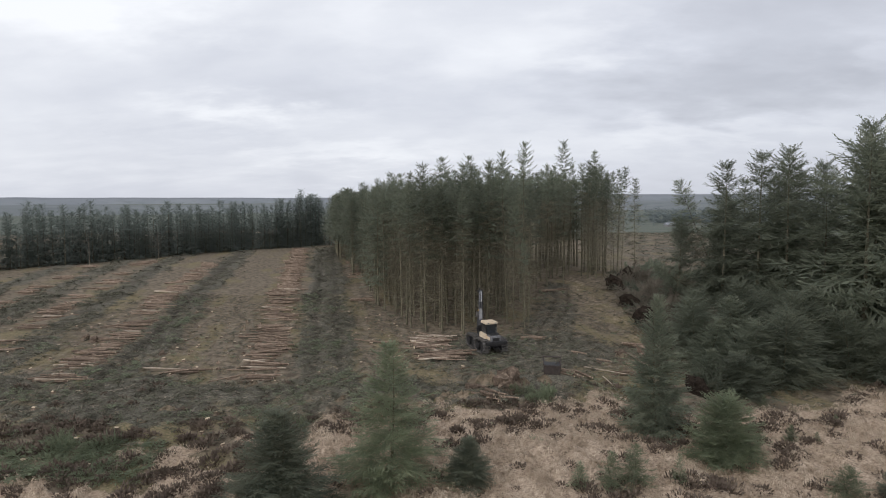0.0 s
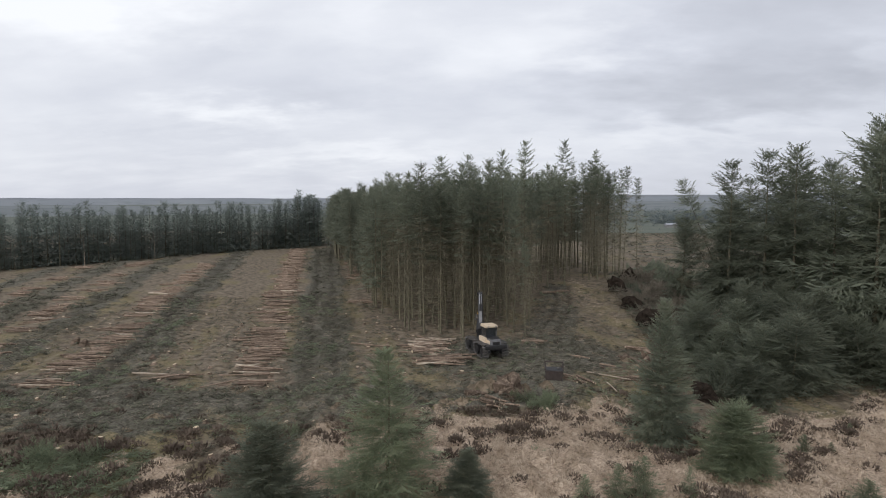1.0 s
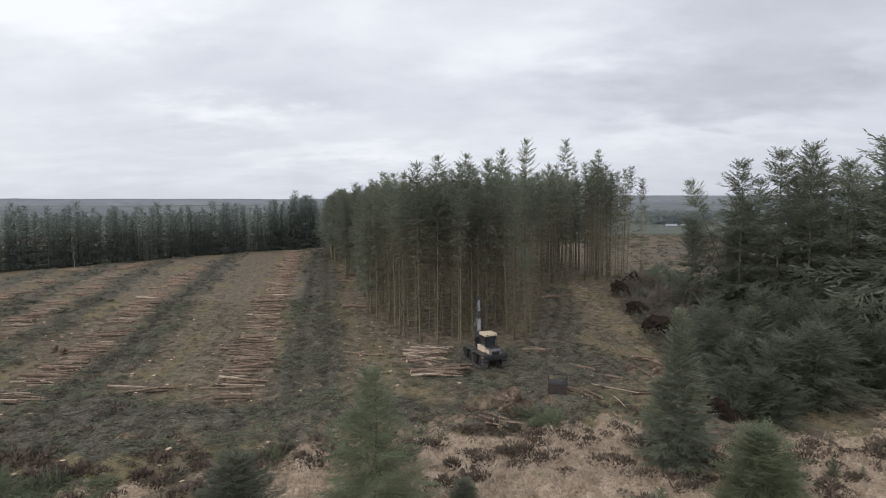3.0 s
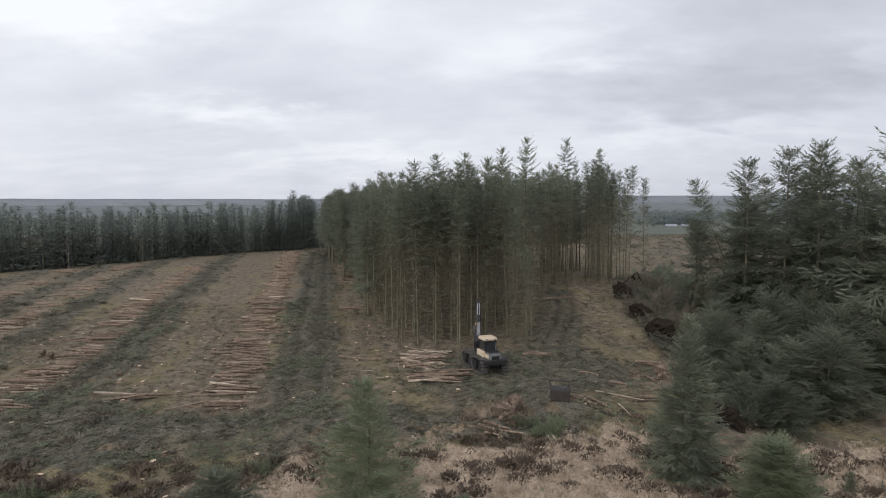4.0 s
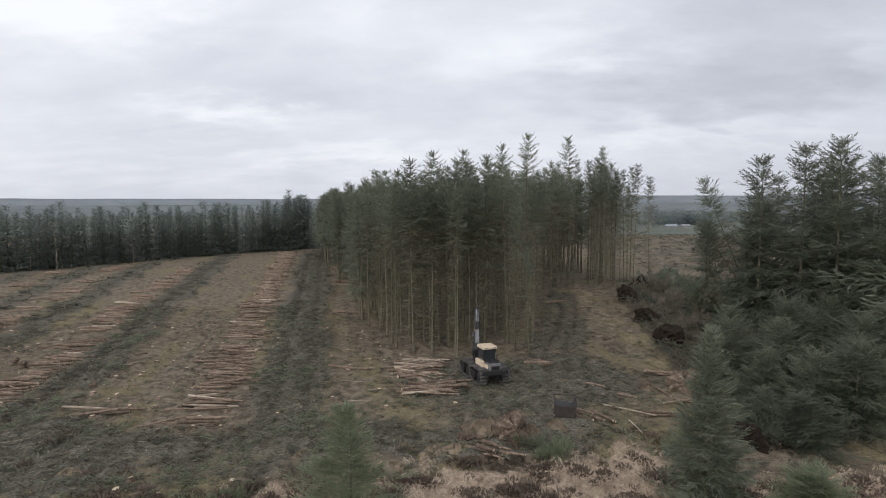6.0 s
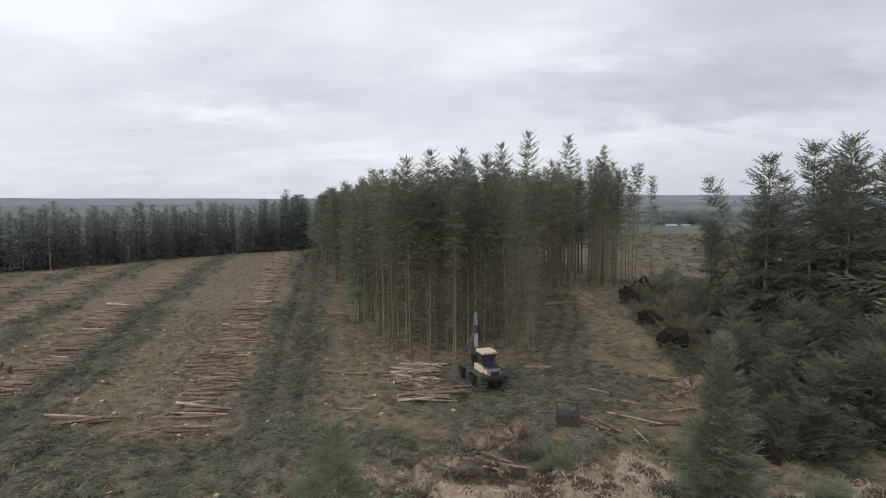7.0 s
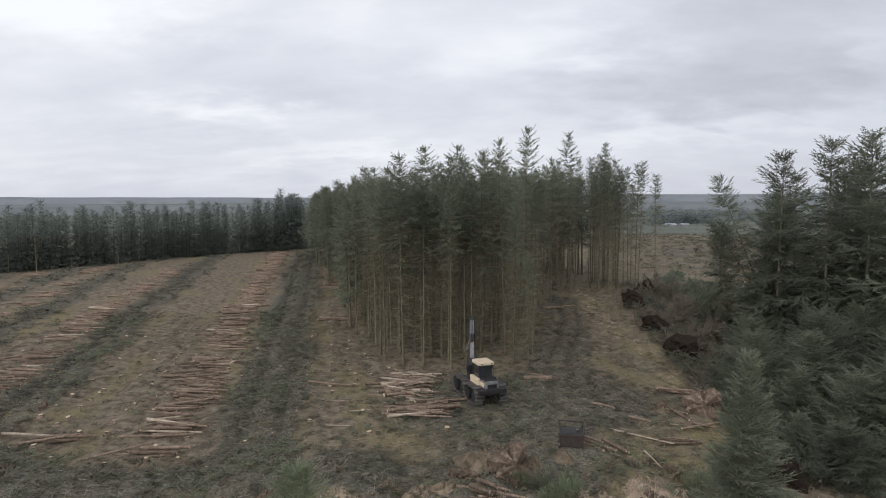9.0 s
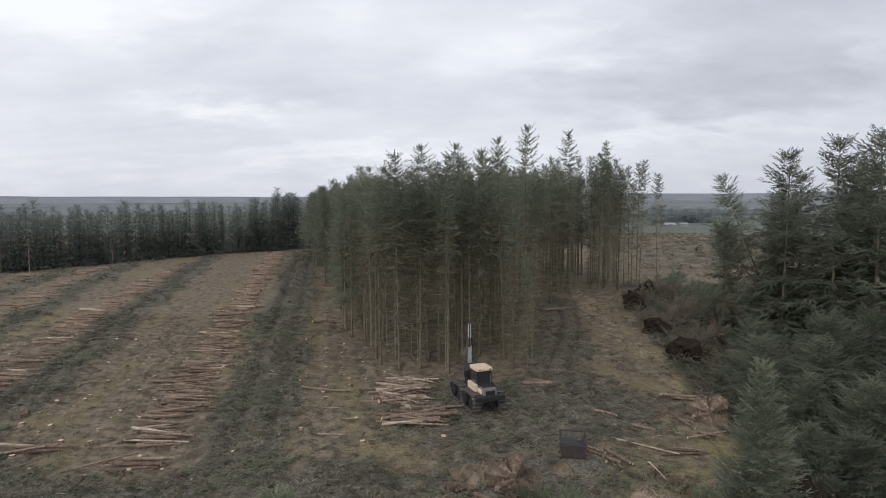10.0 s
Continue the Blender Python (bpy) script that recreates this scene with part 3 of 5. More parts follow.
def tree(name, label, seed, h, base, radius, whorls, per, twigs, sub, r, needles=M_SPRUCE, dead=0, group="", **kw):
    """A conifer standing at the origin: trunk, crown and, on bare stems, dead lower branches."""
    rng = np.random.default_rng(seed)
    root = thing(name, label, "tree", group=group)
    v, f = trunk_lists(rng, h * 0.985, r)
    part("trunk", from_lists("trunk", v, f, M_BARK, smooth=True), root, "grey-brown trunk with moss")
    part("crown", quads_mesh("crown", crown_quads(rng, h, base, radius, whorls, per, twigs, sub, **kw), needles), root)
    if dead:
        part("dead_wood", quads_mesh("dead_wood", dead_quads(rng, h * 0.07, base + 0.5 * (h - base), dead, 1.9), M_DEADTWIG), root, "bare brown dead lower branches")["kind"] = "stuff"
    return root


def put(proto, x, y, h, h0, turn=0.0, lean=0.0, lean_dir=0.0, sink=0.05, slim=1.0, z=None):
    """The pose for a copy of a tree built h0 high, so that it stands h high at (x, y)."""
    k = h / h0
    zz = gz(x, y) if z is None else z
    return Matrix.Translation((x, y, zz - sink)) @ Matrix.Rotation(radians(lean_dir), 4, "Z") @ Matrix.Rotation(radians(lean), 4, "X") @ Matrix.Rotation(radians(turn - lean_dir), 4, "Z") @ Matrix.Diagonal((k * slim, k * slim, k, 1))


def plant(proto, m):
    """A copy whose size is kept in its own scale."""
    c = copy_thing(proto, Matrix())
    c.matrix_basis = m
    return c


# the tall stand: bare stems, crowns high up
STAND_LABEL = "tall dark spruce with a bare mossy stem in the stand"
stand_kinds = []
for i, (b, rad, thin) in enumerate(((10.5, 2.3, 0.0), (9.5, 2.2, 0.05), (11.5, 2.1, 0.08), (9.0, 2.4, 0.0), (11.0, 2.2, 0.1), (10.0, 2.0, 0.0), (12.0, 2.1, 0.08))):
    stand_kinds.append(tree("spruce", STAND_LABEL, 100 + i, 22.0, b, rad, 34, 4, 10, 0, 0.115 + 0.018 * (i % 3), dead=230, group="spruces of the stand", shape=0.52, up=0.5, down=-0.2, thick=0.74, ragged=0.2, thin=thin, limb=1, fade=0.9, crowd=1.35))
edge_kinds = []
for i, (b, rad) in enumerate(((4.0, 2.3), (2.5, 2.5), (5.5, 2.2))):
    edge_kinds.append(tree("spruce", "tall green spruce branched low at the stand's edge", 140 + i, 22.0, b, rad, 46, 4, 9, 0, 0.18, dead=60, group="spruces of the stand", shape=0.52, up=0.45, down=-0.2, thick=0.85, ragged=0.2, limb=1, fade=0.5, crowd=1.25))

HERO = [(-2.5, 82.3, 21.8), (3.6, 90.5, 23.5), (8.8, 85.0, 23.6), (11.1, 84.2, 24.8), (26.8, 138, 30.0), (30.0, 124, 26.6), (30.9, 109.4, 22.3), (33.7, 108.8, 20.7), (33.0, 114.6, 23.0),
        (0.5, 85.5, 22.9), (6.4, 88.5, 22.6), (-6.5, 92.0, 21.0)]
STAND = [(-8.3, 90), (-3.4, 81.5), (3.5, 79.5), (7.5, 82), (10, 93), (15, 112), (30, 110.5), (34, 116), (38, 140), (28, 172), (-2, 178), (-37, 236), (-46, 236)]


def inside(poly, x, y):
    hit = False
    for (x0, y0), (x1, y1) in zip(poly, poly[1:] + poly[:1]):
        if (y0 > y) != (y1 > y) and x < x0 + (y - y0) / (y1 - y0) * (x1 - x0):
            hit = not hit
    return hit


def gap_to_edge(poly, x, y):
    best = 1e9
    for (x0, y0), (x1, y1) in zip(poly, poly[1:] + poly[:1]):
        k = max(0, min(1, ((x - x0) * (x1 - x0) + (y - y0) * (y1 - y0)) / ((x1 - x0) ** 2 + (y1 - y0) ** 2)))
        best = min(best, math.hypot(x - x0 - k * (x1 - x0), y - y0 - k * (y1 - y0)))
    return best


rs = random.Random(7)
stand_spots = [(x, y, z - gz(x, y), 0) for x, y, z in HERO]
for iu in range(-2, 60):
    for js in range(28, 100):
        u, s = 9.5 + iu * 2.3 + rs.uniform(-0.5, 0.5), js * 2.5 + rs.uniform(-0.8, 0.8)
        x, y = to_xy(u, s)
        if not inside(STAND, x, y):
            continue
        e = gap_to_edge(STAND, x, y)
        keep = (0.95 if y < 100 else 0.75) if e < 5 else 0.36 if e < 14 else 0.13
        if x > 12 and y < 150:
            keep = 0.42 if e < 5 else 0.22
        if y > 150:
            keep *= 0.55 + 0.35 * (e < 4)
        if rs.random() > keep or any((x - a) ** 2 + (y - b) ** 2 < 1.2 for a, b, _, _ in stand_spots):
            continue
        h = rs.gauss(19.6, 1.1) + 1.1 * smooth_step(-5, 2, x) + (1.3 if x > 12 else 0) - 1.8 * smooth_step(24, 32, x) * (y < 135) - 0.6 * smooth_step(110, 200, y)
        stand_spots.append((x, y, float(h), e))
# thin stems left standing round the corner of the stand
for x, y, h in ((9.2, 80.5, 17), (11.6, 83.0, 18), (12.2, 88, 19), (10.4, 77.8, 12), (12.8, 104, 20)):
    stand_spots.append((x, y, h, 3))

far_quads, far_stems = [], []
singles = 0
for x, y, h, e in stand_spots:
    k = rs.randrange(7) if x < 8.5 or y < 76 else (2, 0, 6, 4, 5)[rs.randrange(5)]
    if y < 152 and singles < 290:
        singles += 1
        proto = edge_kinds[rs.randrange(3)] if (to_us(x, y)[0] < 12.5 and y > 92 and rs.random() < 0.25 + 0.5 * smooth_step(95, 125, y)) else stand_kinds[k]
        plant(proto, put(proto, x, y, h, 22.0, rs.uniform(0, 360), rs.gauss(0, 1.0), rs.uniform(0, 360), slim=rs.uniform(0.85, 1.12) * (0.85 if x > 8.5 else 1.0)))
    else:
        far_stems.append((x, y, h))


# woods on the far side: many low crowns in one sheet of geometry
def far_kind(seed, base):
    rng = np.random.default_rng(seed)
    q = crown_quads(rng, 17.0, base, 3.1, 28, 4, 4, 0, shape=0.6, up=0.5, down=-0.2, thick=1.5, ragged=0.16, limb=1, hang=0.3, crowd=1.25)
    v, f = trunk_lists(rng, 16.5, 0.16, 5, 3)
    return q, np.array([[v[i] for i in (*a, a[0])[:4]] for a in f[:-1]])


far_kinds = [far_kind(300 + i, b) for i, b in enumerate((0.4, 0.8, 1.4, 0.5, 1.8))]
stand_far_kinds = [far_kind(320 + i, b) for i, b in enumerate((7.0, 8.0, 6.0))]
FAR_EDGE = [(-150, 118), (-114, 156), (-102, 172), (-88, 195), (-68, 229), (-47, 252), (-36, 246)]


def gather(spots, kinds, seed):
    g = random.Random(seed)
    leaf, stem = [], []
    for x, y, h in spots:
        q, t = kinds[g.randrange(len(kinds))]
        a, k, sl = g.uniform(0, 6.28), h / 17.0, g.uniform(0.95, 1.3)
        m = np.array([[math.cos(a) * sl, -math.sin(a) * sl, 0], [math.sin(a) * sl, math.cos(a) * sl, 0], [0, 0, 1]]) * k
        o = np.array([x, y, gz(x, y) - 0.1])
        leaf.append(q @ m.T + o), stem.append(t @ m.T + o)
    return np.concatenate(leaf), np.concatenate(stem)


far_spots = []
for (x0, y0), (x1, y1) in zip(FAR_EDGE, FAR_EDGE[1:]):
    n = math.hypot(x1 - x0, y1 - y0)
    nx, ny = -(y1 - y0) / n, (x1 - x0) / n
    for i in range(int(n / 2.5)):
        for row in range(4):
            d = (i + rs.random()) * 2.5 / n
            off = row * 2.8 + rs.uniform(-1, 1)
            hh = rs.gauss(14.2, 1.3) + (2.4 if rs.random() < 0.10 else 0) - (5.0 * rs.random() if row == 0 else 0)
            hh += 1.5 * float(smooth_step(-120, -60, x0)) + 4.0 * float(smooth_step(-70, -46, x0 + d * (x1 - x0)))
            far_spots.append((x0 + d * (x1 - x0) + nx * off, y0 + d * (y1 - y0) + ny * off, hh))
for nm, spots, kinds, lab in (("far_spruce_wood", far_spots, far_kinds, "dense dark spruce wood behind the felled ground"),
                              ("deep_spruce_stand", far_stems, stand_far_kinds, "far end of the tall spruce stand")):
    leaf, stem = gather(spots, kinds, 5)
    root = thing(nm, lab, "wood", kind="stuff")
    # the far wood gets the needle colour with haze in it
    part("crowns", quads_mesh("crowns", leaf, M_HAZED_SPRUCE if nm == "far_spruce_wood" else M_SPRUCE), root)
    part("stems", quads_mesh("stems", stem, M_BARK), root)

# big green trees on the windblown side, branched to the ground
big_kinds = [tree("spruce", "big green spruce with ragged full crown", 200 + i, 22.0, b, rad, 46, 4, 13, 2, 0.24, group="big ragged spruces", shape=0.58, up=0.5, down=-0.28, thick=0.66, ragged=0.2, thin=th, limb=1, crowd=1.3)
             for i, (b, rad, th) in enumerate(((1.5, 4.4, 0.03), (2.5, 4.0, 0.06), (1.0, 4.9, 0.0)))]
for i, (x, y, z, k, lean, ld) in enumerate(((37.2, 81.6, 21.8, 1, 0, 0), (40.1, 78.0, 22.8, 1, 0, 0), (41.6, 74.4, 23.0, 0, 0, 0), (44.2, 63.9, 24.8, 2, 0, 0),
                                     (33.6, 87.1, 14.6, 0, 0, 0), (46.8, 66.4, 22.6, 2, 0, 0), (44.0, 70.5, 19.5, 0, 0, 0), (47.5, 69, 23.6, 0, 0, 0), (50, 60.5, 24.5, 2, 0, 0), (46, 83, 21, 0, 0, 0), (53, 76, 23, 2, 0, 0),
                                     (56, 66, 24, 1, 0, 0), (45, 92, 20, 1, 0, 0), (52, 90, 21, 2, 0, 0), (58, 82, 22, 0, 0, 0), (39.4, 86.5, 18.0, 2, 0, 0), (43.5, 81.0, 20.0, 0, 0, 0), (47.2, 76.5, 21.5, 2, 0, 0), (51.5, 69.5, 23.0, 1, 0, 0), (41.5, 89.5, 17.0, 2, 0, 0))):
    plant(big_kinds[k], put(big_kinds[k], x, y, z - gz(x, y), 22.0, i * 77, lean, ld))

# young spruces on the moor grass and thickets at the windblown edge
young_kinds = [tree("young_spruce", "bushy young green spruce growing on the moor grass", 220 + i, 6.0, 0.15, rad, 62, 5, 9, 3, 0.07, needles=M_SPRUCE if i in (0, 3) else M_YOUNG, group="young spruces", shape=sh, up=0.6, down=0.02, thick=0.34, ragged=0.07, hang=0.2)
               for i, (rad, sh) in enumerate(((1.75, 0.8), (2.3, 0.5), (1.3, 0.9), (1.55, 1.0)))]
thicket_kinds = [tree("thicket_spruce", "dense green spruce of the thicket at the windblown edge", 240 + i, 6.0, 0.15, rad, 44, 5, 9, 2, 0.07, needles=M_SPRUCE, group="spruces of the thicket", shape=sh, up=0.5, down=-0.1, thick=0.36, ragged=0.16, hang=0.3)
                 for i, (rad, sh) in enumerate(((1.9, 0.8), (2.4, 0.55), (2.1, 0.65)))]
sapling_kind = tree("spruce_sapling", "small spruce sapling in the moor grass", 250, 2.0, 0.1, 0.55, 20, 5, 7, 1, 0.025, needles=M_YOUNG, group="spruce saplings", shape=0.9, up=0.8, down=0.1, thick=0.22, ragged=0.15)
open_kind = tree("young_spruce", "slender young spruce with open airy crown", 230, 8.0, 0.4, 2.3, 56, 4, 12, 3, 0.08, needles=M_YOUNG, group="young spruces", shape=1.05, up=0.6, down=-0.02, thick=0.25, ragged=0.12, crowd=1.15)
for i, (x, y, top, k, slim) in enumerate(((-8.8, 33.0, 5.5, 0, 1.6), (1.9, 37.0, 2.4, 0, 1.75), (16.6, 46.2, 9.7, 3, 0.9), (19.3, 40.4, 3.7, 1, 1.4), (8.6, 36.0, 1.3, 2, 1.3),
                                          (10.5, 36.0, 1.9, 2, 1.3), (12.0, 36.3, 2.2, 2, 1.5), (14.8, 36.6, 1.5, 2, 0.9), (25.3, 43.3, 0.8, 2, 1.5), (30.2, 46.0, 0.6, 2, 1.5),
                                          (24.4, 35.5, 1.2, 2, 2.0), (27.0, 35.2, 1.5, 0, 1.3), (29.0, 34.6, 1.8, 0, 1.3), (27.0, 43.0, 0.4, 2, 1.4), (26.8, 50.0, 0.9, 2, 1.3))):
    if k == 2:
        plant(sapling_kind, put(sapling_kind, x, y, top - gz(x, y), 2.0, i * 61, 0, 0, slim=slim))
    else:
        plant(young_kinds[k], put(young_kinds[k], x, y, top - gz(x, y), 6.0, i * 61, 0, 0, slim=slim))
plant(open_kind, put(open_kind, -2.9, 36.7, 8.8, 8.0, 20, slim=1.3))
for i, (x, y, h, k, slim) in enumerate(((31.8, 56.5, 6.0, 1, 1.15), (28.6, 57.5, 5.2, 1, 1.1), (26.0, 60, 5.0, 0, 1.3), (34.5, 59.5, 7.0, 1, 1.0), (30.5, 62, 6.2, 0, 1.4), (27.5, 66, 5.6, 1, 1.0),
                                        (33.5, 67, 7.0, 1, 1.0), (37.5, 63.5, 7.5, 0, 1.3), (24.6, 56.2, 3.2, 0, 1.4), (36.5, 70, 7.0, 1, 1.0), (29.5, 72, 5.5, 1, 1.1), (39.5, 58.5, 5.5, 1, 1.1), (27.0, 53.3, 3.4, 2, 1.6), (42, 56.5, 5, 1, 1.0))):
    plant(thicket_kinds[k], put(thicket_kinds[k], x, y, h * 1.12, 6.0, i * 97, 6 + 10 * ((i * 7) % 5) / 4, i * 50, slim=slim * 1.05))


# windblown trees, lying with their root plates up
def root_plate(seed, r, roots=14):
    rng = np.random.default_rng(seed)
    v, f = [], []
    rings, seg = 5, 18
    for i in range(rings + 1):
        k = i / rings
        for j in range(seg):
            a = 6.283 * j / seg
            rr = r * (0.12 + 0.88 * math.sin(k * math.pi * 0.5)) * (1 + 0.16 * rng.normal() * k)
            v.append((rr * math.cos(a), rr * math.sin(a), -0.55 + 0.5 * k * k + 0.10 * rng.normal()))
    for i in range(rings):
        for j in range(seg):
            f.append((i * seg + j, i * seg + (j + 1) % seg, (i + 1) * seg + (j + 1) % seg, (i + 1) * seg + j))
    f.append(tuple(range(seg))[::-1])
    n = len(v)
    for j in range(seg):
        a, b = rings * seg + j, rings * seg + (j + 1) % seg
        f.append((a, b, n))
    v.append((0, 0, 0.25))
    # broken roots
    for _ in range(roots):
        a, k = rng.random() * 6.28, 0.5 + 0.5 * rng.random()
        o = np.array([r * k * math.cos(a), r * k * math.sin(a), -0.3])
        d = np.array([math.cos(a), math.sin(a), rng.normal(-0.3, 0.5)]) * (0.35 + 0.7 * rng.random())
        w = np.array([-math.sin(a), math.cos(a), 0]) * 0.05
        i0 = len(v)
        v.extend([tuple(o + w), tuple(o - w), tuple(o + np.array([0, 0, 0.08])), tuple(o + d)])
        f.extend([(i0, i0 + 1, i0 + 3), (i0 + 1, i0 + 2, i0 + 3), (i0 + 2, i0, i0 + 3)])
    return v, f


def fallen(seed, needles, label, h=14.0, base=0.7, rad=1.5, plate=1.6):
    root = tree("fallen_spruce", label, seed, h, base, rad, 34, 4, 10, 1, 0.22, needles=needles, group="windblown spruces", shape=0.5, up=0.4, down=0.15, thick=0.9, ragged=0.3)
    v, f = root_plate(seed, plate)
    part("root_plate", from_lists("root_plate", v, f, M_PEAT), root, "upturned black peaty root plate")
    return root


fall_kinds = [fallen(400, M_SPRUCE, "windblown green spruce lying with its root plate up"), fallen(401, M_SPRUCE, "windblown green spruce lying with its root plate up"),
              fallen(402, M_DEADFALL, "windblown dead brown spruce lying on its side", rad=1.4), fallen(403, M_SPRUCE, "windblown green spruce lying in the thicket", plate=0.14),
              fallen(404, M_DEADFALL, "windblown dead brown spruce lying in the thicket", rad=1.6, plate=0.14)]
# where the root stands, the way the top points (degrees from +x), tilt above the ground, which kind, size
for x, y, way, tilt, k, size in ((22.8, 53.4, 25, 9, 0, 0.85), (27.2, 81.5, 40, 6, 2, 1.15), (27.9, 91.8, 38, 6, 2, 1.05), (28.9, 103.5, 35, 5, 2, 1.15), (32.2, 108.0, 50, 5, 1, 1.1),
                                 (28.5, 72.5, 20, 6, 4, 0.9), (30.4, 84.5, 30, 6, 4, 0.9), (33.0, 96.0, 0, 6, 4, 1.0), (37.0, 108.0, -10, 6, 3, 1.0), (27.6, 66.0, 28, 8, 3, 1.0), (27.0, 61.5, 10, 9, 3, 0.9),
                                 (34.0, 78.0, 40, 12, 3, 1.0), (31.5, 76.0, 35, 6, 4, 1.0), (36.0, 99.0, 20, 6, 3, 1.1), (34.0, 90.0, 15, 6, 4, 1.0), (38.0, 93.0, -20, 6, 3, 1.0), (42.0, 103.0, 10, 6, 3, 1.1),
                                 (30.2, 93.5, 15, 4, 4, 0.9), (31.0, 98.5, 8, 4, 4, 0.9), (29.8, 87.0, 20, 4, 4, 0.85), (29.0, 78.0, 25, 4, 4, 0.8), (33.5, 101.8, 12, 4, 4, 0.9), (35.0, 105.0, 20, 4, 3, 0.9)):
    m = Matrix.Translation((x, y, gz(x, y) + (0.5 if k < 3 else 0.15) * size)) @ Matrix.Rotation(radians(way), 4, "Z") @ Matrix.Rotation(radians(90 - tilt), 4, "Y") @ Matrix.Rotation(radians(x * 40), 4, "Z") @ Matrix.Diagonal((size, size, size, 1))
    plant(fall_kinds[k], m)
# leaning, half-fallen stems among the big trees
for x, y, lean, ld, k, h in ((41.6, 88.5, 23, -90, 0, 20.6), (43.0, 89.5, 36, -85, 2, 17), (40.5, 86.5, 58, -80, 4, 14)):
    plant(stand_kinds[k], put(stand_kinds[k], x, y, h, 22.0, 40, lean, ld, slim=1.25))

# green tops lying on the edge of the moor grass
for i, (x, y, h, lean, ld) in enumerate(((8.0, 51.6, 2.2, 76, 250), (9.0, 51.2, 2.2, 78, 300), (8.8, 52.2, 1.8, 72, 30), (-26.5, 40.8, 2.4, 76, 60), (-22.0, 41.0, 2.2, 80, 290), (-13.5, 44.2, 2.0, 78, 120), (-10.0, 45.0, 1.8, 80, 250), (16.2, 53.0, 2.2, 78, 80))):
    t = plant(sapling_kind, put(sapling_kind, x, y, h, 2.0, i * 50, lean, ld, z=gz(x, y) + 0.3, slim=1.4))
    tagged(t, "green spruce top lying cut on the rough grass", "cut tree top", "cut spruce tops")
    t.name = "cut_spruce"

for proto in (*stand_kinds, *edge_kinds, *big_kinds, *young_kinds, *thicket_kinds, sapling_kind, open_kind, *fall_kinds):
    for o in (*proto.children_recursive, proto):
        bpy.data.objects.remove(o)


# ---- distance ----
def ridge(name, label, r, a0, a1, low, base, amp, seed, mat, steps=140):
    v, f = [], []
    for i in range(steps + 1):
        a = radians(a0 + (a1 - a0) * i / steps)
        hgt = base + amp * float(hash_noise(np.array([a * 7.0]), np.array([seed + 0.3]), seed)[0]) + 0.35 * amp * float(hash_noise(np.array([a * 26.0]), np.array([seed + 0.3]), seed)[0])
        for rr, z in ((r, low), (r + 250, hgt * 0.75), (r + 500, hgt), (r + 800, low)):
            v.append((rr * math.sin(a), rr * math.cos(a), z))
    for i in range(steps):
        for j in range(3):
            f.append((i * 4 + j, i * 4 + j + 1, i * 4 + j + 5, i * 4 + j + 4))
    tagged(new(name, from_lists(name, v, f, mat, smooth=True)), label, "hills", kind="structure")


# skyline ridges, with the haze of distance in their colour
ridge("backdrop_hills", "long low heather hills on the skyline, blue-grey with painted haze", 3300, -75, 75, -30, 54, 7, 2, M_HAZED_HILL)
ridge("backdrop_valley", "wooded rise in the valley, grey-green with painted haze", 1300, 4, 70, -20, 17, 5, 5, M_HAZED_VALE)
ridge("backdrop_moor", "moor beyond the woods, pale grey-green with painted haze", 900, -75, -4, -20, 15, 2, 9, M_HAZED_VALE)


def far_copses():
    """Woodland and hedges in the valley, too small to tell apart."""
    rng = np.random.default_rng(9)
    kinds = [crown_quads(rng, 10.0, 0.2, 3.2, 6, 3, 2, 0, shape=0.45, up=0.5, down=-0.1, thick=4.5, ragged=0.2, limb=1) for _ in range(3)]
    q = []
    for x0, y0, n, sx, sy, lo, hi in ((238, 615, 70, 15, 10, 7, 15), (150, 640, 70, 60, 10, 3, 6), (300, 700, 150, 110, 25, 5, 11), (195, 560, 30, 30, 6, 2, 5), (360, 640, 70, 50, 14, 4, 9), (240, 470, 40, 60, 4, 1.5, 3.5), (420, 900, 90, 120, 20, 8, 14)):
        for _ in range(n):
            x, y, h = x0 + rng.normal() * sx, y0 + rng.normal() * sy, lo + (hi - lo) * rng.random()
            a, wide = rng.random() * 6.28, 0.8 + 0.5 * rng.random()
            m = np.array([[math.cos(a) * wide, -math.sin(a) * wide, 0], [math.sin(a) * wide, math.cos(a) * wide, 0], [0, 0, 1]]) * h / 10
            q.append(kinds[rng.integers(3)] @ m.T + np.array([x, y, gz(x, y) - 0.3]))
    q = np.concatenate(q)
    tagged(new("far_woodland", quads_mesh("far_woodland", q, M_HAZED_WOOD)), "woodland and hedges across the valley, grey-green with painted haze", "woodland", kind="stuff")


far_copses()


def farm_building(x, y, w, d, h, turn):
    root = thing("farm_building", "small pale farm building far off in the valley", "building", pose(x, y, gz(x, y) - 0.1, 0, 0, turn), "farm buildings")
    part("wall", Shape().box((w, d, h), pose(0, 0, h / 2)).mesh("wall", M_FARMWALL), root)
    part("roof", Shape().prism([(-d / 2 - 0.4, 0), (0, d * 0.32), (d / 2 + 0.4, 0), (d / 2 + 0.4, -0.15), (-d / 2 - 0.4, -0.15)], w + 0.8, pose(0, 0, h + 0.16, 0, 0, 90)).mesh("roof", M_ROOF), root, "grey pitched roof")


farm_building(188, 520, 9, 5, 2.2, 12)
farm_building(203, 528, 6, 4, 2.0, -8)
farm_building(305, 560, 8, 5, 2.2, 5)


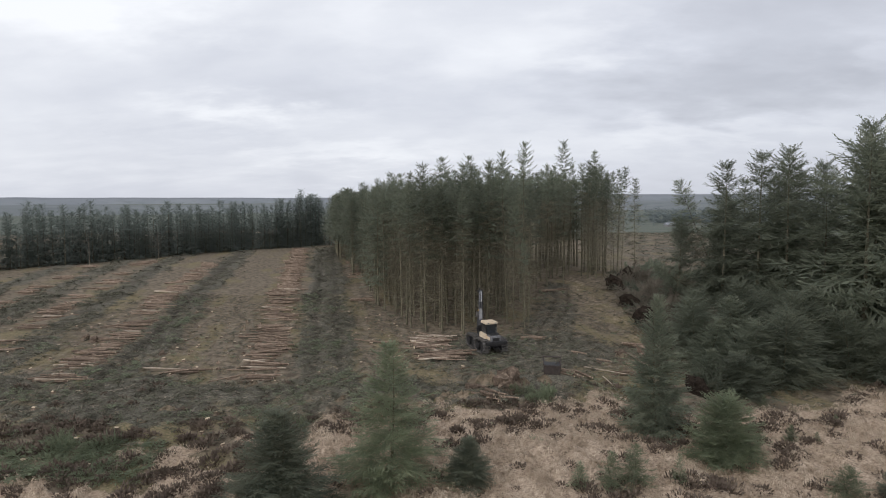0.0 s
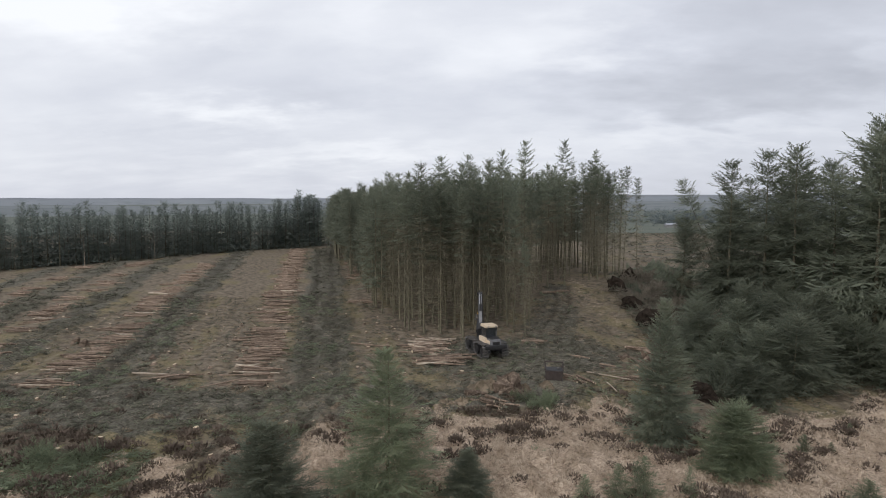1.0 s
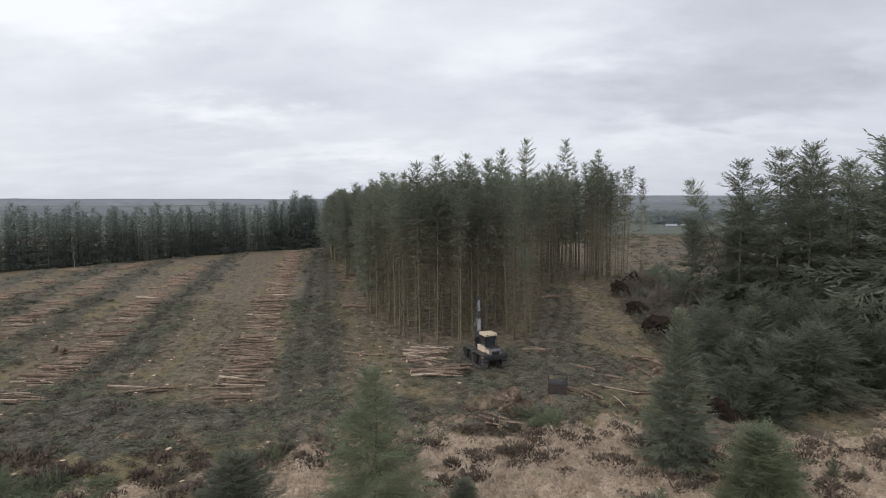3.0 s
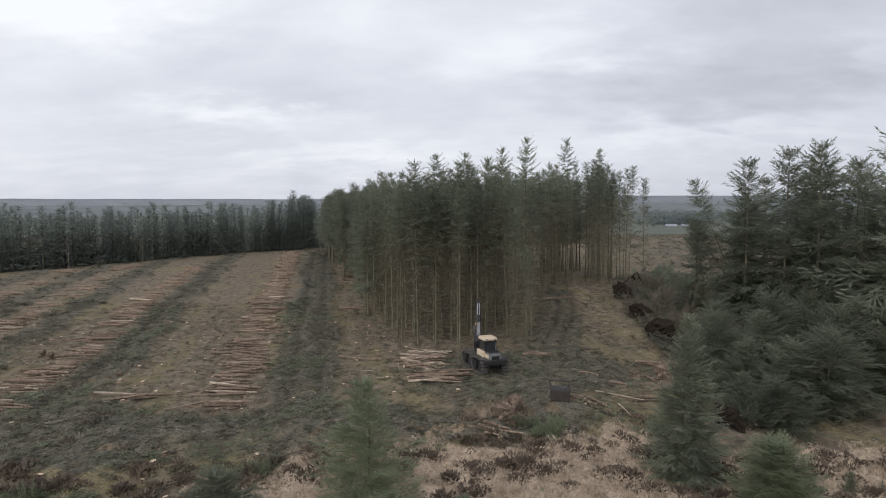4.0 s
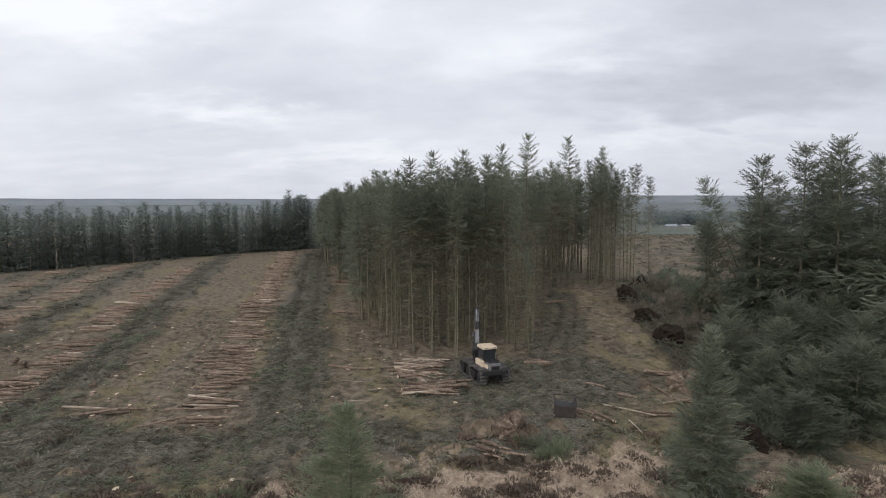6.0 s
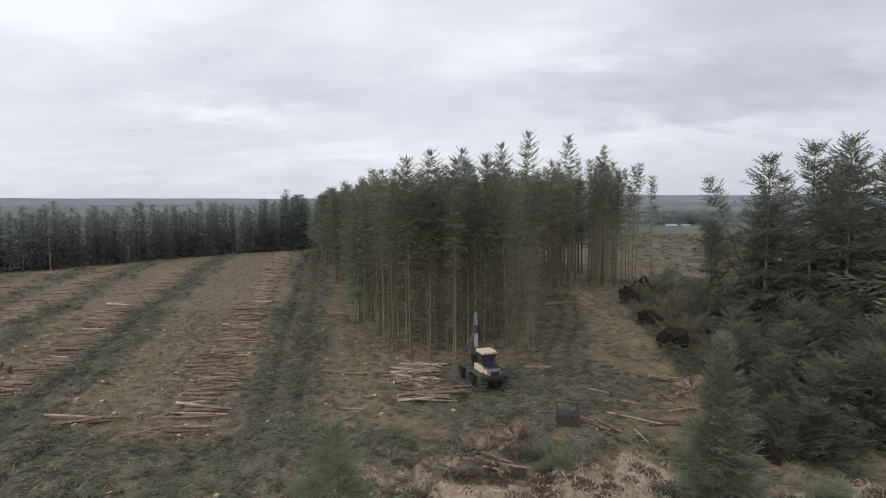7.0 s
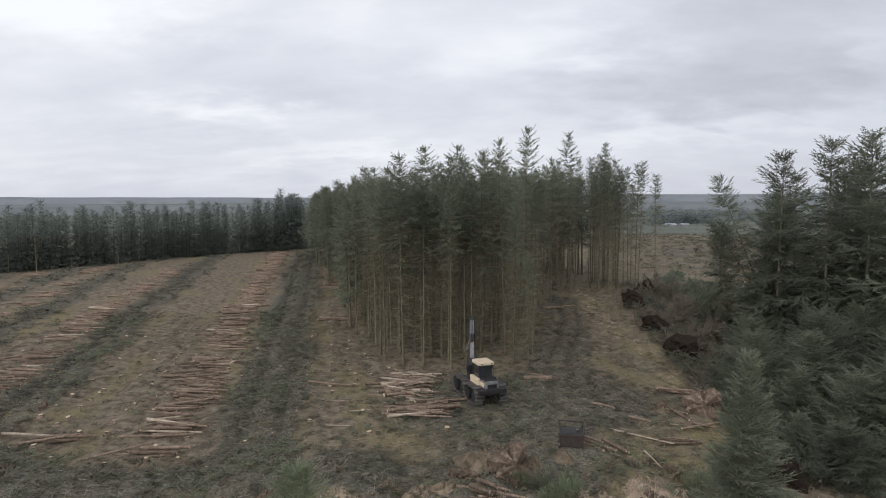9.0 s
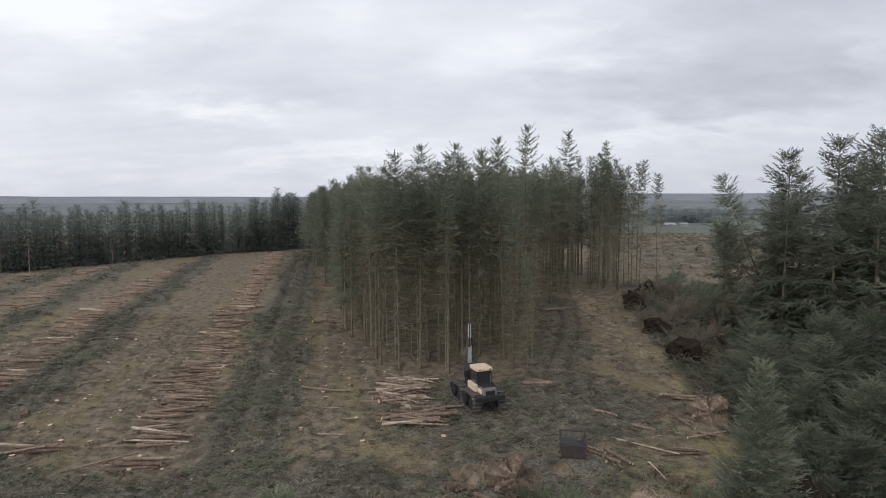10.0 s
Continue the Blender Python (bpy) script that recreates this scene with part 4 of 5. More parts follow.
def dead_pole(x, y, h):
    root = thing("dead_tree", "bare pale dead tree standing against the dark wood", "tree", pose(x, y, gz(x, y) - 0.1))
    v, f = trunk_lists(np.random.default_rng(3), h, 0.09)
    part("trunk", from_lists("trunk", v, f, M_STICK, smooth=True), root)
    part("dead_wood", quads_mesh("dead_wood", dead_quads(np.random.default_rng(4), h * 0.3, h * 0.95, 22, 0.8), M_STICK), root)["kind"] = "stuff"


dead_pole(-99.5, 168.5, 11.5)
dead_pole(-89.0, 187.0, 9.0)


# ---- the harvester ----
def track_mesh(length, height, width):
    """An endless steel track with cross plates round two wheels."""
    r = height / 2
    straight = length - height
    n = 22
    total = 2 * straight + 2 * math.pi * r
    sh = Shape()
    for i in range(n):
        d = total * i / n
        if d < straight:
            y, z, a = -straight / 2 + d, r, 0.0
        elif d < straight + math.pi * r:
            a = (d - straight) / r
            y, z = straight / 2 + r * math.sin(a), r * math.cos(a)
        elif d < 2 * straight + math.pi * r:
            y, z, a = straight / 2 - (d - straight - math.pi * r), -r, math.pi
        else:
            a = math.pi + (d - 2 * straight - math.pi * r) / r
            y, z = -straight / 2 + r * math.sin(a), r * math.cos(a)
        m = Matrix.Translation((0, y, z + r)) @ Matrix.Rotation(-a, 4, "X")
        sh.box((width, total / n * 0.62, 0.06), m)
        sh.box((width * 1.04, 0.09, 0.17), m @ Matrix.Translation((0, 0, 0.08)))
        sh.box((width * 0.2, total / n * 1.05, 0.04), m @ Matrix.Translation((width * 0.3, 0, -0.03)))
        sh.box((width * 0.2, total / n * 1.05, 0.04), m @ Matrix.Translation((-width * 0.3, 0, -0.03)))
    return sh.mesh("track", M_STEEL)


def wheel_mesh(r, w):
    sh = Shape()
    sh.tube((-w / 2, 0, 0), (w / 2, 0, 0), r, r, 18)
    sh.tube((-w / 2 - 0.03, 0, 0), (-w / 2 + 0.02, 0, 0), r * 0.55, r * 0.6, 14)
    sh.tube((w / 2 + 0.03, 0, 0), (w / 2 - 0.02, 0, 0), r * 0.55, r * 0.6, 14)
    return sh.mesh("wheel", M_BLACK)


def build_harvester(m):
    root = thing("forest_harvester", "tracked forest harvester with cream cab roof standing on brush", "harvester", m)
    track, wheel = track_mesh(2.65, 1.38, 0.74), wheel_mesh(0.46, 0.5)
    for sx in (-1, 1):
        for y in (-1.4, 1.25):
            t = part("track", track, root, "muddy steel bogie track")
            t.location = (sx * 1.14, y, 0.02)
            for dy in (-0.7, 0.7):
                w = part("wheel", wheel, t)
                w.location = (0, dy, 0.625)
    sh = Shape()
    sh.box((1.3, 2.5, 0.55), pose(0, -1.5, 1.05), bevel=0.06).box((0.9, 1.0, 0.5), pose(0, 0.0, 1.0)).box((1.3, 2.0, 0.5), pose(0, 1.3, 1.02), bevel=0.06)
    sh.tube((-1.1, -1.55, 0.72), (1.1, -1.55, 0.72), 0.16).tube((-1.1, 1.5, 0.72), (1.1, 1.5, 0.72), 0.16)
    part("chassis", sh.mesh("chassis", M_BLACK), root)
    sh = Shape().box((2.5, 0.4, 0.45), pose(0, -2.85, 1.2), bevel=0.08).box((1.9, 0.4, 0.07), pose(0, -2.7, 1.40), bevel=0.02)
    sh.box((0.3, 0.2, 0.3), pose(-0.8, -2.75, 0.75)).box((0.3, 0.2, 0.3), pose(0.8, -2.75, 0.75))
    part("bumper", sh.mesh("bumper", M_BLACK), root, "black rear bumper")
    hood = part("engine_hood", Shape().box((1.3, 1.35, 0.72), pose(0, -2.2, 1.66), 0.84, 0.07).mesh("engine_hood", M_GREYPAINT), root, "grey engine hood")
    part("hood_lid", Shape().box((1.12, 0.95, 0.05), pose(0, -2.2, 2.03), bevel=0.02).mesh("hood_lid", M_BLACK), hood, "black hood lid")
    part("grille", Shape().box((0.84, 0.04, 0.36), pose(0, -2.85, 1.6, 4), bevel=0.01).mesh("grille", M_BLACK), hood)
    part("side_tank", Shape().box((0.3, 1.6, 0.6), pose(-0.80, -1.05, 1.78), bevel=0.08).mesh("side_tank", M_CREAM), root, "cream side tank")
    part("side_tank", Shape().box((0.34, 1.1, 0.55), pose(0.80, -1.0, 1.7), bevel=0.08).mesh("side_tank", M_BLACK), root)
    # cab: floor tub, posts, panes, roof
    cab = part("cab", Shape().box((1.36, 1.4, 0.75), pose(0, -0.9, 1.72), bevel=0.05).mesh("cab", M_BLACK), root, "black cab with dark windows")
    post = Shape().box((0.09, 0.09, 1.15), pose(0, 0, 0), bevel=0.015).mesh("post", M_BLACK)
    for x in (-0.63, 0.63):
        for y in (-1.55, -0.25):
            part("post", post, cab).location = (x, y, 2.62)
    pane_a = Shape().box((1.15, 0.02, 1.1), pose(0, 0, 0)).mesh("pane", M_GLASS)
    pane_b = Shape().box((0.02, 1.19, 1.1), pose(0, 0, 0)).mesh("pane", M_GLASS)
    for me, at in ((pane_a, (0, -1.55, 2.62)), (pane_a, (0, -0.25, 2.62)), (pane_b, (-0.63, -0.9, 2.62)), (pane_b, (0.63, -0.9, 2.62))):
        part("pane", me, cab).location = at
    part("driver_seat", Shape().box((0.5, 0.45, 0.14), pose(0, -0.8, 2.3), bevel=0.04).box((0.48, 0.14, 0.7), pose(0, -1.05, 2.65, 8), bevel=0.04).mesh("driver_seat", M_BLACK), cab)
    part("roof", Shape().box((1.46, 1.6, 0.20), pose(0, -0.92, 3.28), 0.93, 0.05).mesh("roof", M_CREAM), cab, "cream yellow cab roof")
    part("roof_trim", Shape().box((1.42, 1.5, 0.09), pose(0, -0.92, 3.14), bevel=0.02).mesh("roof_trim", M_CREAM), cab)
    part("hood_panel", Shape().box((0.05, 0.9, 0.34), pose(-0.66, -2.2, 1.68, 0, 6), bevel=0.015).mesh("hood_panel", M_CREAM), hood, "cream side panel")
    lamp = Shape().box((0.16, 0.09, 0.10), pose(0, 0, 0), bevel=0.02).mesh("work_lamp", M_GREYPAINT)
    for x in (-0.45, 0.45):
        part("work_lamp", lamp, cab).location = (x, -1.76, 3.24)
    sh = Shape().tube((-0.72, 0.0, 3.40), (0.72, 0.0, 3.40), 0.025).tube((-0.72, 0.0, 3.3), (-0.72, 0.0, 3.40), 0.025).tube((0.72, 0.0, 3.3), (0.72, 0.0, 3.40), 0.025)
    part("roof_rail", sh.mesh("roof_rail", M_BLACK), cab)
    part("exhaust", Shape().tube((0.55, -1.65, 2.1), (0.55, -1.65, 2.75), 0.06).mesh("exhaust", M_STEEL), root)
    # crane
    sh = Shape().tube((-0.35, 0.95, 1.2), (-0.35, 0.95, 1.55), 0.5, 0.45, 18).box((0.5, 0.7, 1.1), pose(-0.35, 0.95, 2.0), 0.75, 0.06)
    part("crane_base", sh.mesh("crane_base", M_BLACK), root, "black crane turret")
    a, b = Vector((-0.35, 0.95, 2.35)), Vector((0.25, 2.35, 6.3))
    boom = Shape().box((0.42, 0.5, (b - a).length), Matrix.Translation((a + b) / 2) @ (b - a).to_track_quat("Z", "Y").to_matrix().to_4x4(), 0.75, 0.04)
    boom.tube(a + Vector((-0.05, 0.5, 0.0)), a.lerp(b, 0.5) + Vector((0, 0.2, -0.1)), 0.09)
    boom.tube(b + Vector((-0.25, 0, 0)), b + Vector((0.25, 0, 0)), 0.2, sides=14)
    crane = part("main_boom", boom.mesh("main_boom", M_BLACK), root, "black upright crane boom")
    turn = (b - a).to_track_quat("Z", "Y").to_matrix().to_4x4()
    k0, k1 = a.lerp(b, 0.18), a.lerp(b, 0.50)
    sh = Shape().box((0.36, 0.04, (k1 - k0).length), Matrix.Translation((k0 + k1) / 2 + Vector((0, -0.27, 0.09))) @ turn, 0.95, 0.01)
    part("boom_panel", sh.mesh("boom_panel", M_GREYPAINT), crane, "pale grey boom panel")
    for side in (-0.10, 0.10):
        off = Vector((side, -0.26, 0.09))
        part("hydraulic_rod", Shape().tube(a.lerp(b, 0.68) + off, b * 0.98 + a * 0.02 + off, 0.035, sides=10).mesh("hydraulic_rod", M_ROD), crane, "bright polished hydraulic rod")
        part("hydraulic_cylinder", Shape().tube(a.lerp(b, 0.52) + off, a.lerp(b, 0.69) + off, 0.085, sides=10).mesh("hydraulic_cylinder", M_BLACK), crane)
    for side in (-0.34, 0.36):
        sh = Shape()
        loop = [a + Vector((side, -0.1, -0.5)), a + Vector((side * 1.5, -0.35, 0.2)), a.lerp(b, 0.2) + Vector((side * 1.3, -0.3, 0.1)), a.lerp(b, 0.32) + Vector((side * 0.6, -0.15, 0))]
        for p, q in zip(loop, loop[1:]):
            sh.tube(p, q, 0.05, sides=6)
        part("hose", sh.mesh("hose", M_BLACK), crane)
    part("slew_bracket", Shape().box((0.9, 0.5, 0.55), pose(-0.35, 0.85, 2.35), 0.8, 0.06).mesh("slew_bracket", M_BLACK), root)
    c = Vector((1.65, 5.65, 4.1))
    stick = Shape().box((0.22, 0.28, (c - b).length), Matrix.Translation((b + c) / 2) @ (c - b).to_track_quat("Z", "Y").to_matrix().to_4x4(), 0.7, 0.03)
    stick.tube(b + Vector((0, 0.1, 0.35)), b.lerp(c, 0.45) + Vector((0, 0.05, 0.25)), 0.07)
    part("crane_stick", stick.mesh("crane_stick", M_BLACK), root)
    pts = [a + Vector((0.25, 0.1, 0)), a.lerp(b, 0.5) + Vector((0.32, -0.1, 0)), b + Vector((0.3, 0, 0.15)), b.lerp(c, 0.5) + Vector((0.2, 0, -0.25)), c + Vector((0.1, -0.2, -0.6))]
    sh = Shape()
    for p, q in zip(pts, pts[1:]):
        sh.tube(p, q, 0.045, sides=6)
    part("hose", sh.mesh("hose", M_BLACK), root)
    sh = Shape().tube(c, c + Vector((0, 0, -0.5)), 0.09).box((0.5, 0.45, 0.7), Matrix.Translation(c + Vector((0, 0, -0.9))), 0.85, 0.05)
    head = part("harvester_head", sh.mesh("harvester_head", M_ORANGE), root, "yellow felling head")
    for s in (-1, 1):
        part("feed_roller", Shape().tube(c + Vector((s * 0.33, 0.1, -1.35)), c + Vector((s * 0.33, 0.1, -0.85)), 0.17, sides=12).mesh("feed_roller", M_STEEL), head)
        claw = Shape()
        for i in range(5):
            a0, a1 = radians(20 + i * 28), radians(48 + i * 28)
            claw.tube(c + Vector((s * 0.42 * math.sin(a0), 0.32 - 0.36 * math.cos(a0) + 0.3, -1.55)), c + Vector((s * 0.42 * math.sin(a1), 0.32 - 0.36 * math.cos(a1) + 0.3, -1.55)), 0.05, sides=6)
        part("delimbing_knife", claw.mesh("delimbing_knife", M_STEEL), head)
    part("saw_box", Shape().box((0.42, 0.5, 0.3), Matrix.Translation(c + Vector((0, 0.05, -1.6))), bevel=0.04).mesh("saw_box", M_BLACK), head)
    return root


HX, HY = 4.95, 70.0
build_harvester(pose(HX, HY, gz(HX, HY) + 0.02, 0, 0, 20))


# ---- the steel tank on the felled ground ----
def build_tank(m):
    root = thing("steel_tank", "dark weathered steel fuel tank with tubular frame on brush", "tank", m)
    body = Shape().box((1.5, 1.1, 0.92), pose(0, 0, 0.54), 1.08, 0.05).box((1.66, 0.06, 0.08), pose(0, -0.6, 0.96)).mesh("body", M_TANK)
    part("body", body, root)
    for y in (-0.42, 0.42):
        part("skid", Shape().box((1.7, 0.14, 0.12), pose(0, y, 0.04), bevel=0.02).mesh("skid", M_TANK), root)
    # no real lid: a black sheet stands for shade inside the open box
    part("lid", Shape().box((1.46, 1.04, 0.03), pose(0, 0, 1.01)).mesh("lid", M_BLACK), root, "black sheet for the shade inside the tank")
    for x in (-0.74, 0.74):
        part("frame_post", Shape().tube((x, 0.5, 0.95), (x * 1.14, 0.52, 1.52), 0.065).mesh("frame_post", M_TANK), root)
        part("frame_stay", Shape().tube((x * 1.12, 0.5, 1.48), (x * 1.1, -0.5, 1.04), 0.05).mesh("frame_stay", M_TANK), root)
    part("frame_bar", Shape().tube((-0.88, 0.52, 1.52), (0.88, 0.52, 1.52), 0.065).mesh("frame_bar", M_TANK), root)
    part("filler_cap", Shape().tube((0.4, 0.1, 1.03), (0.4, 0.1, 1.14), 0.1).mesh("filler_cap", M_STEEL), root)


build_tank(pose(10.5, 57.8, gz(10.5, 57.8) + 0.08, 4, 2, -6))


# ---- logs ----
def log_lists(seed, length, r):
    """A slightly bent, tapered log along x, with cut ends."""
    rng = np.random.default_rng(seed)
    v, f, s = [], [], []
    rings, sides = 4, 8
    by, bz = rng.normal(0, 0.035), rng.normal(0, 0.03)
    for i in range(rings + 1):
        k = i / rings - 0.5
        rr = r * (1 - 0.28 * (k + 0.5)) * (1 + 0.05 * rng.normal())
        for j in range(sides):
            a = 6.283 * j / sides
            q = rr * (1 + 0.05 * rng.normal())
            v.append((k * length, by * (1 - 4 * k * k) * length * 0.4 + q * math.cos(a), bz * (1 - 4 * k * k) * length * 0.3 + q * math.sin(a)))
    for i in range(rings):
        for j in range(sides):
            f.append((i * sides + j, i * sides + (j + 1) % sides, (i + 1) * sides + (j + 1) % sides, (i + 1) * sides + j))
            s.append(0)
    f += [tuple(range(sides))[::-1], tuple(range(rings * sides, rings * sides + sides))]
    s += [1, 1]
    return v, f, s


LOG_SIZES = [(4.3, 0.10), (3.9, 0.12), (4.6, 0.085), (3.3, 0.07), (4.0, 0.145), (2.6, 0.06), (4.8, 0.105), (3.5, 0.08)]
LOG_DATA = [log_lists(500 + i, a, b) for i, (a, b) in enumerate(LOG_SIZES)]
LOGS = [from_lists("log", v, f, [M_LOGBARK, M_CUT], s) for v, f, s in LOG_DATA]
PALE_LOGS = [from_lists("log", v, f, [M_PEELED, M_CUT], s) for v, f, s in LOG_DATA]


def pile_layout(rnd, count, spread, fan_out=10.0):
    """Places of logs in one low heap: a bottom layer side by side, others thrown across it."""
    out = []
    low = max(1, int(count * 0.62))
    for i in range(count):
        k = rnd.randrange(8)
        r = LOG_SIZES[k][1]
        if i < low:
            y, z, turn = spread * ((i + 0.5) / low - 0.5) + rnd.uniform(-0.12, 0.12), r, rnd.gauss(0, fan_out * 0.6)
        else:
            y, z, turn = spread * 0.75 * (rnd.random() - 0.5), r + 0.2, rnd.gauss(0, fan_out * 1.5)
        out.append((k, Matrix.Translation((rnd.gauss(0, 0.75), y, z)) @ Matrix.Rotation(radians(turn), 4, "Z") @ Matrix.Rotation(radians(rnd.gauss(0, 1.8)), 4, "Y") @ Matrix.Rotation(rnd.uniform(0, 6), 4, "X") @ Matrix.Diagonal((rnd.uniform(0.6, 1.05), 1, 1, 1))))
    return out


def log_pile(x, y, turn, count, spread, rnd, label="heap of freshly cut spruce logs lying on the felled ground", group="log heaps", pale=0.12, size=1.0, fan_out=10.0, fat=1.0):
    root = thing("log_pile", label, "log pile", pose(x, y, gz(x, y) + 0.02, 0, 0, turn), group)
    for k, m in pile_layout(rnd, count, spread, fan_out):
        o = part("log", (PALE_LOGS if rnd.random() < pale else LOGS)[k], root)
        o.matrix_basis = m @ Matrix.Diagonal((size, fat, fat, 1))
    return root


rl = random.Random(21)
ROWDIR = math.degrees(math.atan2(0.2, 0.98))
# heaps beside the machine
for x, y, turn, n, spread, size in ((-1.2, 77.0, -16, 15, 2.0, 1.0), (-1.8, 74.0, 2, 18, 2.4, 1.1), (-1.2, 71.0, -4, 21, 2.6, 1.1), (0.5, 68.6, 8, 17, 2.0, 0.95), (0.1, 66.0, 4, 22, 2.4, 1.2)):
    log_pile(x, y, turn, n, spread, rl, "heap of freshly cut pale spruce logs beside the harvester", size=size, pale=0.22, fan_out=13, fat=1.15)
for x, y, turn, n, spread, size in ((18.7, 59.4, -5, 5, 0.7, 0.9), (20.3, 63.8, -62, 4, 0.8, 1.1), (11.6, 75.4, -8, 10, 2.0, 1.0), (-8.6, 73.6, -6, 2, 0.4, 0.8),
                                    (-26.3, 60.2, 3, 6, 1.3, 1.0), (22.5, 70, -30, 4, 0.8, 0.9), (20.8, 61.8, -20, 5, 1.2, 0.8), (17.4, 63.2, -35, 4, 1.4, 0.6), (14.6, 66.5, -60, 2, 0.8, 0.7), (19.0, 108, 10, 4, 0.9, 1.0)):
    log_pile(x, y, turn, n, spread, rl, size=size)
log_pile(-18.3, 57.6, ROWDIR - 4, 8, 1.8, rl)
log_pile(12.7, 58.0, -58, 6, 1.7, rl, "heap of thick short logs beside the steel tank", size=0.55, fan_out=5, fat=1.4, pale=0)
log_pile(4.6, 50.9, -36, 8, 1.7, rl, "small heap of weathered logs against a torn-up rootstock", size=0.6, fan_out=7, fat=1.05, pale=0)

# the long rows of heaps across the felled ground
far_v, far_f, far_s = [], [], []


def add_far_log(k, m):
    v, f, s = LOG_DATA[k]
    n = len(far_v)
    far_v.extend(tuple(m @ Vector(p)) for p in v)
    far_f.extend(tuple(i + n for i in q) for q in f)
    far_s.extend(s)


heaps = 0
for u_mid, s0, s1, step, miss in ((-5.9, 61.0, 232, 2.3, 0.04), (-24.4, 55, 175, 2.5, 0.25), (-37.5, 72, 190, 3.2, 0.45), (-47.5, 90, 180, 4.0, 0.55), (7.2, 92, 215, 7.5, 0.4)):
    s = s0
    while s < s1:
        s += step * rl.uniform(0.8, 1.3)
        if rl.random() < miss:
            continue
        x, y = to_xy(u_mid * fan(s) + rl.uniform(-0.7, 0.7), s)
        turn, n, spread = ROWDIR - 9 + rl.gauss(0, 7), rl.randrange(9, 16), rl.uniform(2.2, 3.2)
        if y < 118 and u_mid > -40 and heaps < 46:
            heaps += 1
            log_pile(x, y, turn, n, spread, rl, "row heap of cut spruce logs on the felled ground", pale=0.08, size=fan(s) * rl.uniform(0.85, 1.08), fan_out=11)
        else:
            base = pose(x, y, gz(x, y) + 0.02, 0, 0, turn)
            for k, m in pile_layout(rl, n, spread, 15):
                add_far_log(k, base @ m @ Matrix.Diagonal((fan(s) * rl.uniform(0.55, 1.0), 1, 1, 1)))
tagged(new("far_log_rows", from_lists("far_log_rows", far_v, far_f, [M_LOGBARK, M_CUT], far_s)), "far rows of cut logs across the felled ground", "logs", kind="stuff")

# single sticks, split wood and a bare bent branch
for x, y, turn, k, size in ((16.0, 60.2, -38, 2, 1.05), (-6.2, 63.0, -4, 5, 0.75), (-5.0, 66.3, 10, 3, 0.5), (-7.3, 68.5, -8, 3, 0.6), (2.2, 62.0, 30, 5, 0.9), (17.2, 67.6, -55, 5, 0.8)):
    o = tagged(new("log", (PALE_LOGS if k != 5 or x < 0 else LOGS)[k]), "single pale barked log lying on the litter", "log", "single logs")
    o.matrix_basis = pose(x, y, gz(x, y) + 0.08, 0, 0, turn) @ Matrix.Diagonal((size, 0.8, 0.8, 1))


def bent_branch(x, y):
    sh = Shape()
    pts = [(0, 1.5, 0.25), (-0.05, 1.0, 0.5), (0.05, 0.5, 0.45), (0.3, 0.05, 0.25), (0.5, -0.45, 0.05)]
    for i, (p, q) in enumerate(zip(pts, pts[1:])):
        sh.tube(p, q, 0.055 - 0.006 * i, 0.05 - 0.006 * i, 7)
    ob = tagged(new("bent_branch", sh.mesh("bent_branch", M_PEELED)), "bare pale bent branch lying on green litter", "branch")
    ob.matrix_basis = pose(x, y, gz(x, y))


bent_branch(15.2, 55.6)


# ---- stumps ----
def stump_meshes(seed, r, h):
    rng = np.random.default_rng(seed)
    v, f = [], []
    sides = 11
    flare = [1 + 0.25 * rng.random() for _ in range(sides)]
    for z, k in ((-0.15, 1.5), (0.05, 1.25), (h * 0.5, 1.04), (h, 1.0)):
        for j in range(sides):
            a = 6.283 * j / sides
            q = r * (1 + (k - 1) * flare[j] * 1.4)
            v.append((q * math.cos(a), q * math.sin(a), z + (0.03 * math.cos(a) if z == h else 0)))
    for i in range(3):
        for j in range(sides):
            f.append((i * sides + j, i * sides + (j + 1) % sides, (i + 1) * sides + (j + 1) % sides, (i + 1) * sides + j))
    f.append(tuple(range(3 * sides, 4 * sides)))
    top = [(r * 0.97 * math.cos(6.283 * j / sides), r * 0.97 * math.sin(6.283 * j / sides), h + 0.006 + 0.03 * math.cos(6.283 * j / sides)) for j in range(sides)]
    low = [(x, y, z - 0.004) for x, y, z in top]
    tf = [tuple(range(sides))] + [(j, sides + j, sides + (j + 1) % sides, (j + 1) % sides) for j in range(sides)]
    return from_lists("stump", v, f, M_LOGBARK), from_lists("cut_face", top + low, tf, M_CUT)


STUMPS = [stump_meshes(600 + i, r, h) for i, (r, h) in enumerate(((0.14, 0.16), (0.17, 0.2), (0.11, 0.12), (0.2, 0.2)))]
rt = random.Random(33)
made = 0
for iu in range(-24, 16):
    for js in range(20, 52):
        u, s = iu * 2.1 + rt.uniform(-0.35, 0.35), js * 2.1 + rt.uniform(-0.5, 0.5)
        x, y = to_xy(u, s)
        g, b, _, _ = (float(c) for c in cover(np.array(x), np.array(y)))
        if g > 0.3 or b > 0.55 or y > 100 or x > 26 or inside(STAND, x, y) or rt.random() > 0.42 or made > 230 or math.hypot(x - HX, y - HY) < 4.5:
            continue
        made += 1
        k = rt.randrange(4)
        o = tagged(new("stump", STUMPS[k][0]), "low cut spruce stump with pale fresh top", "stump", "stumps of the felled ground")
        o.matrix_basis = pose(x, y, gz(x, y), rt.gauss(0, 4), rt.gauss(0, 4), rt.uniform(0, 360))
        part("cut_face", STUMPS[k][1], o, "pale sawn face")


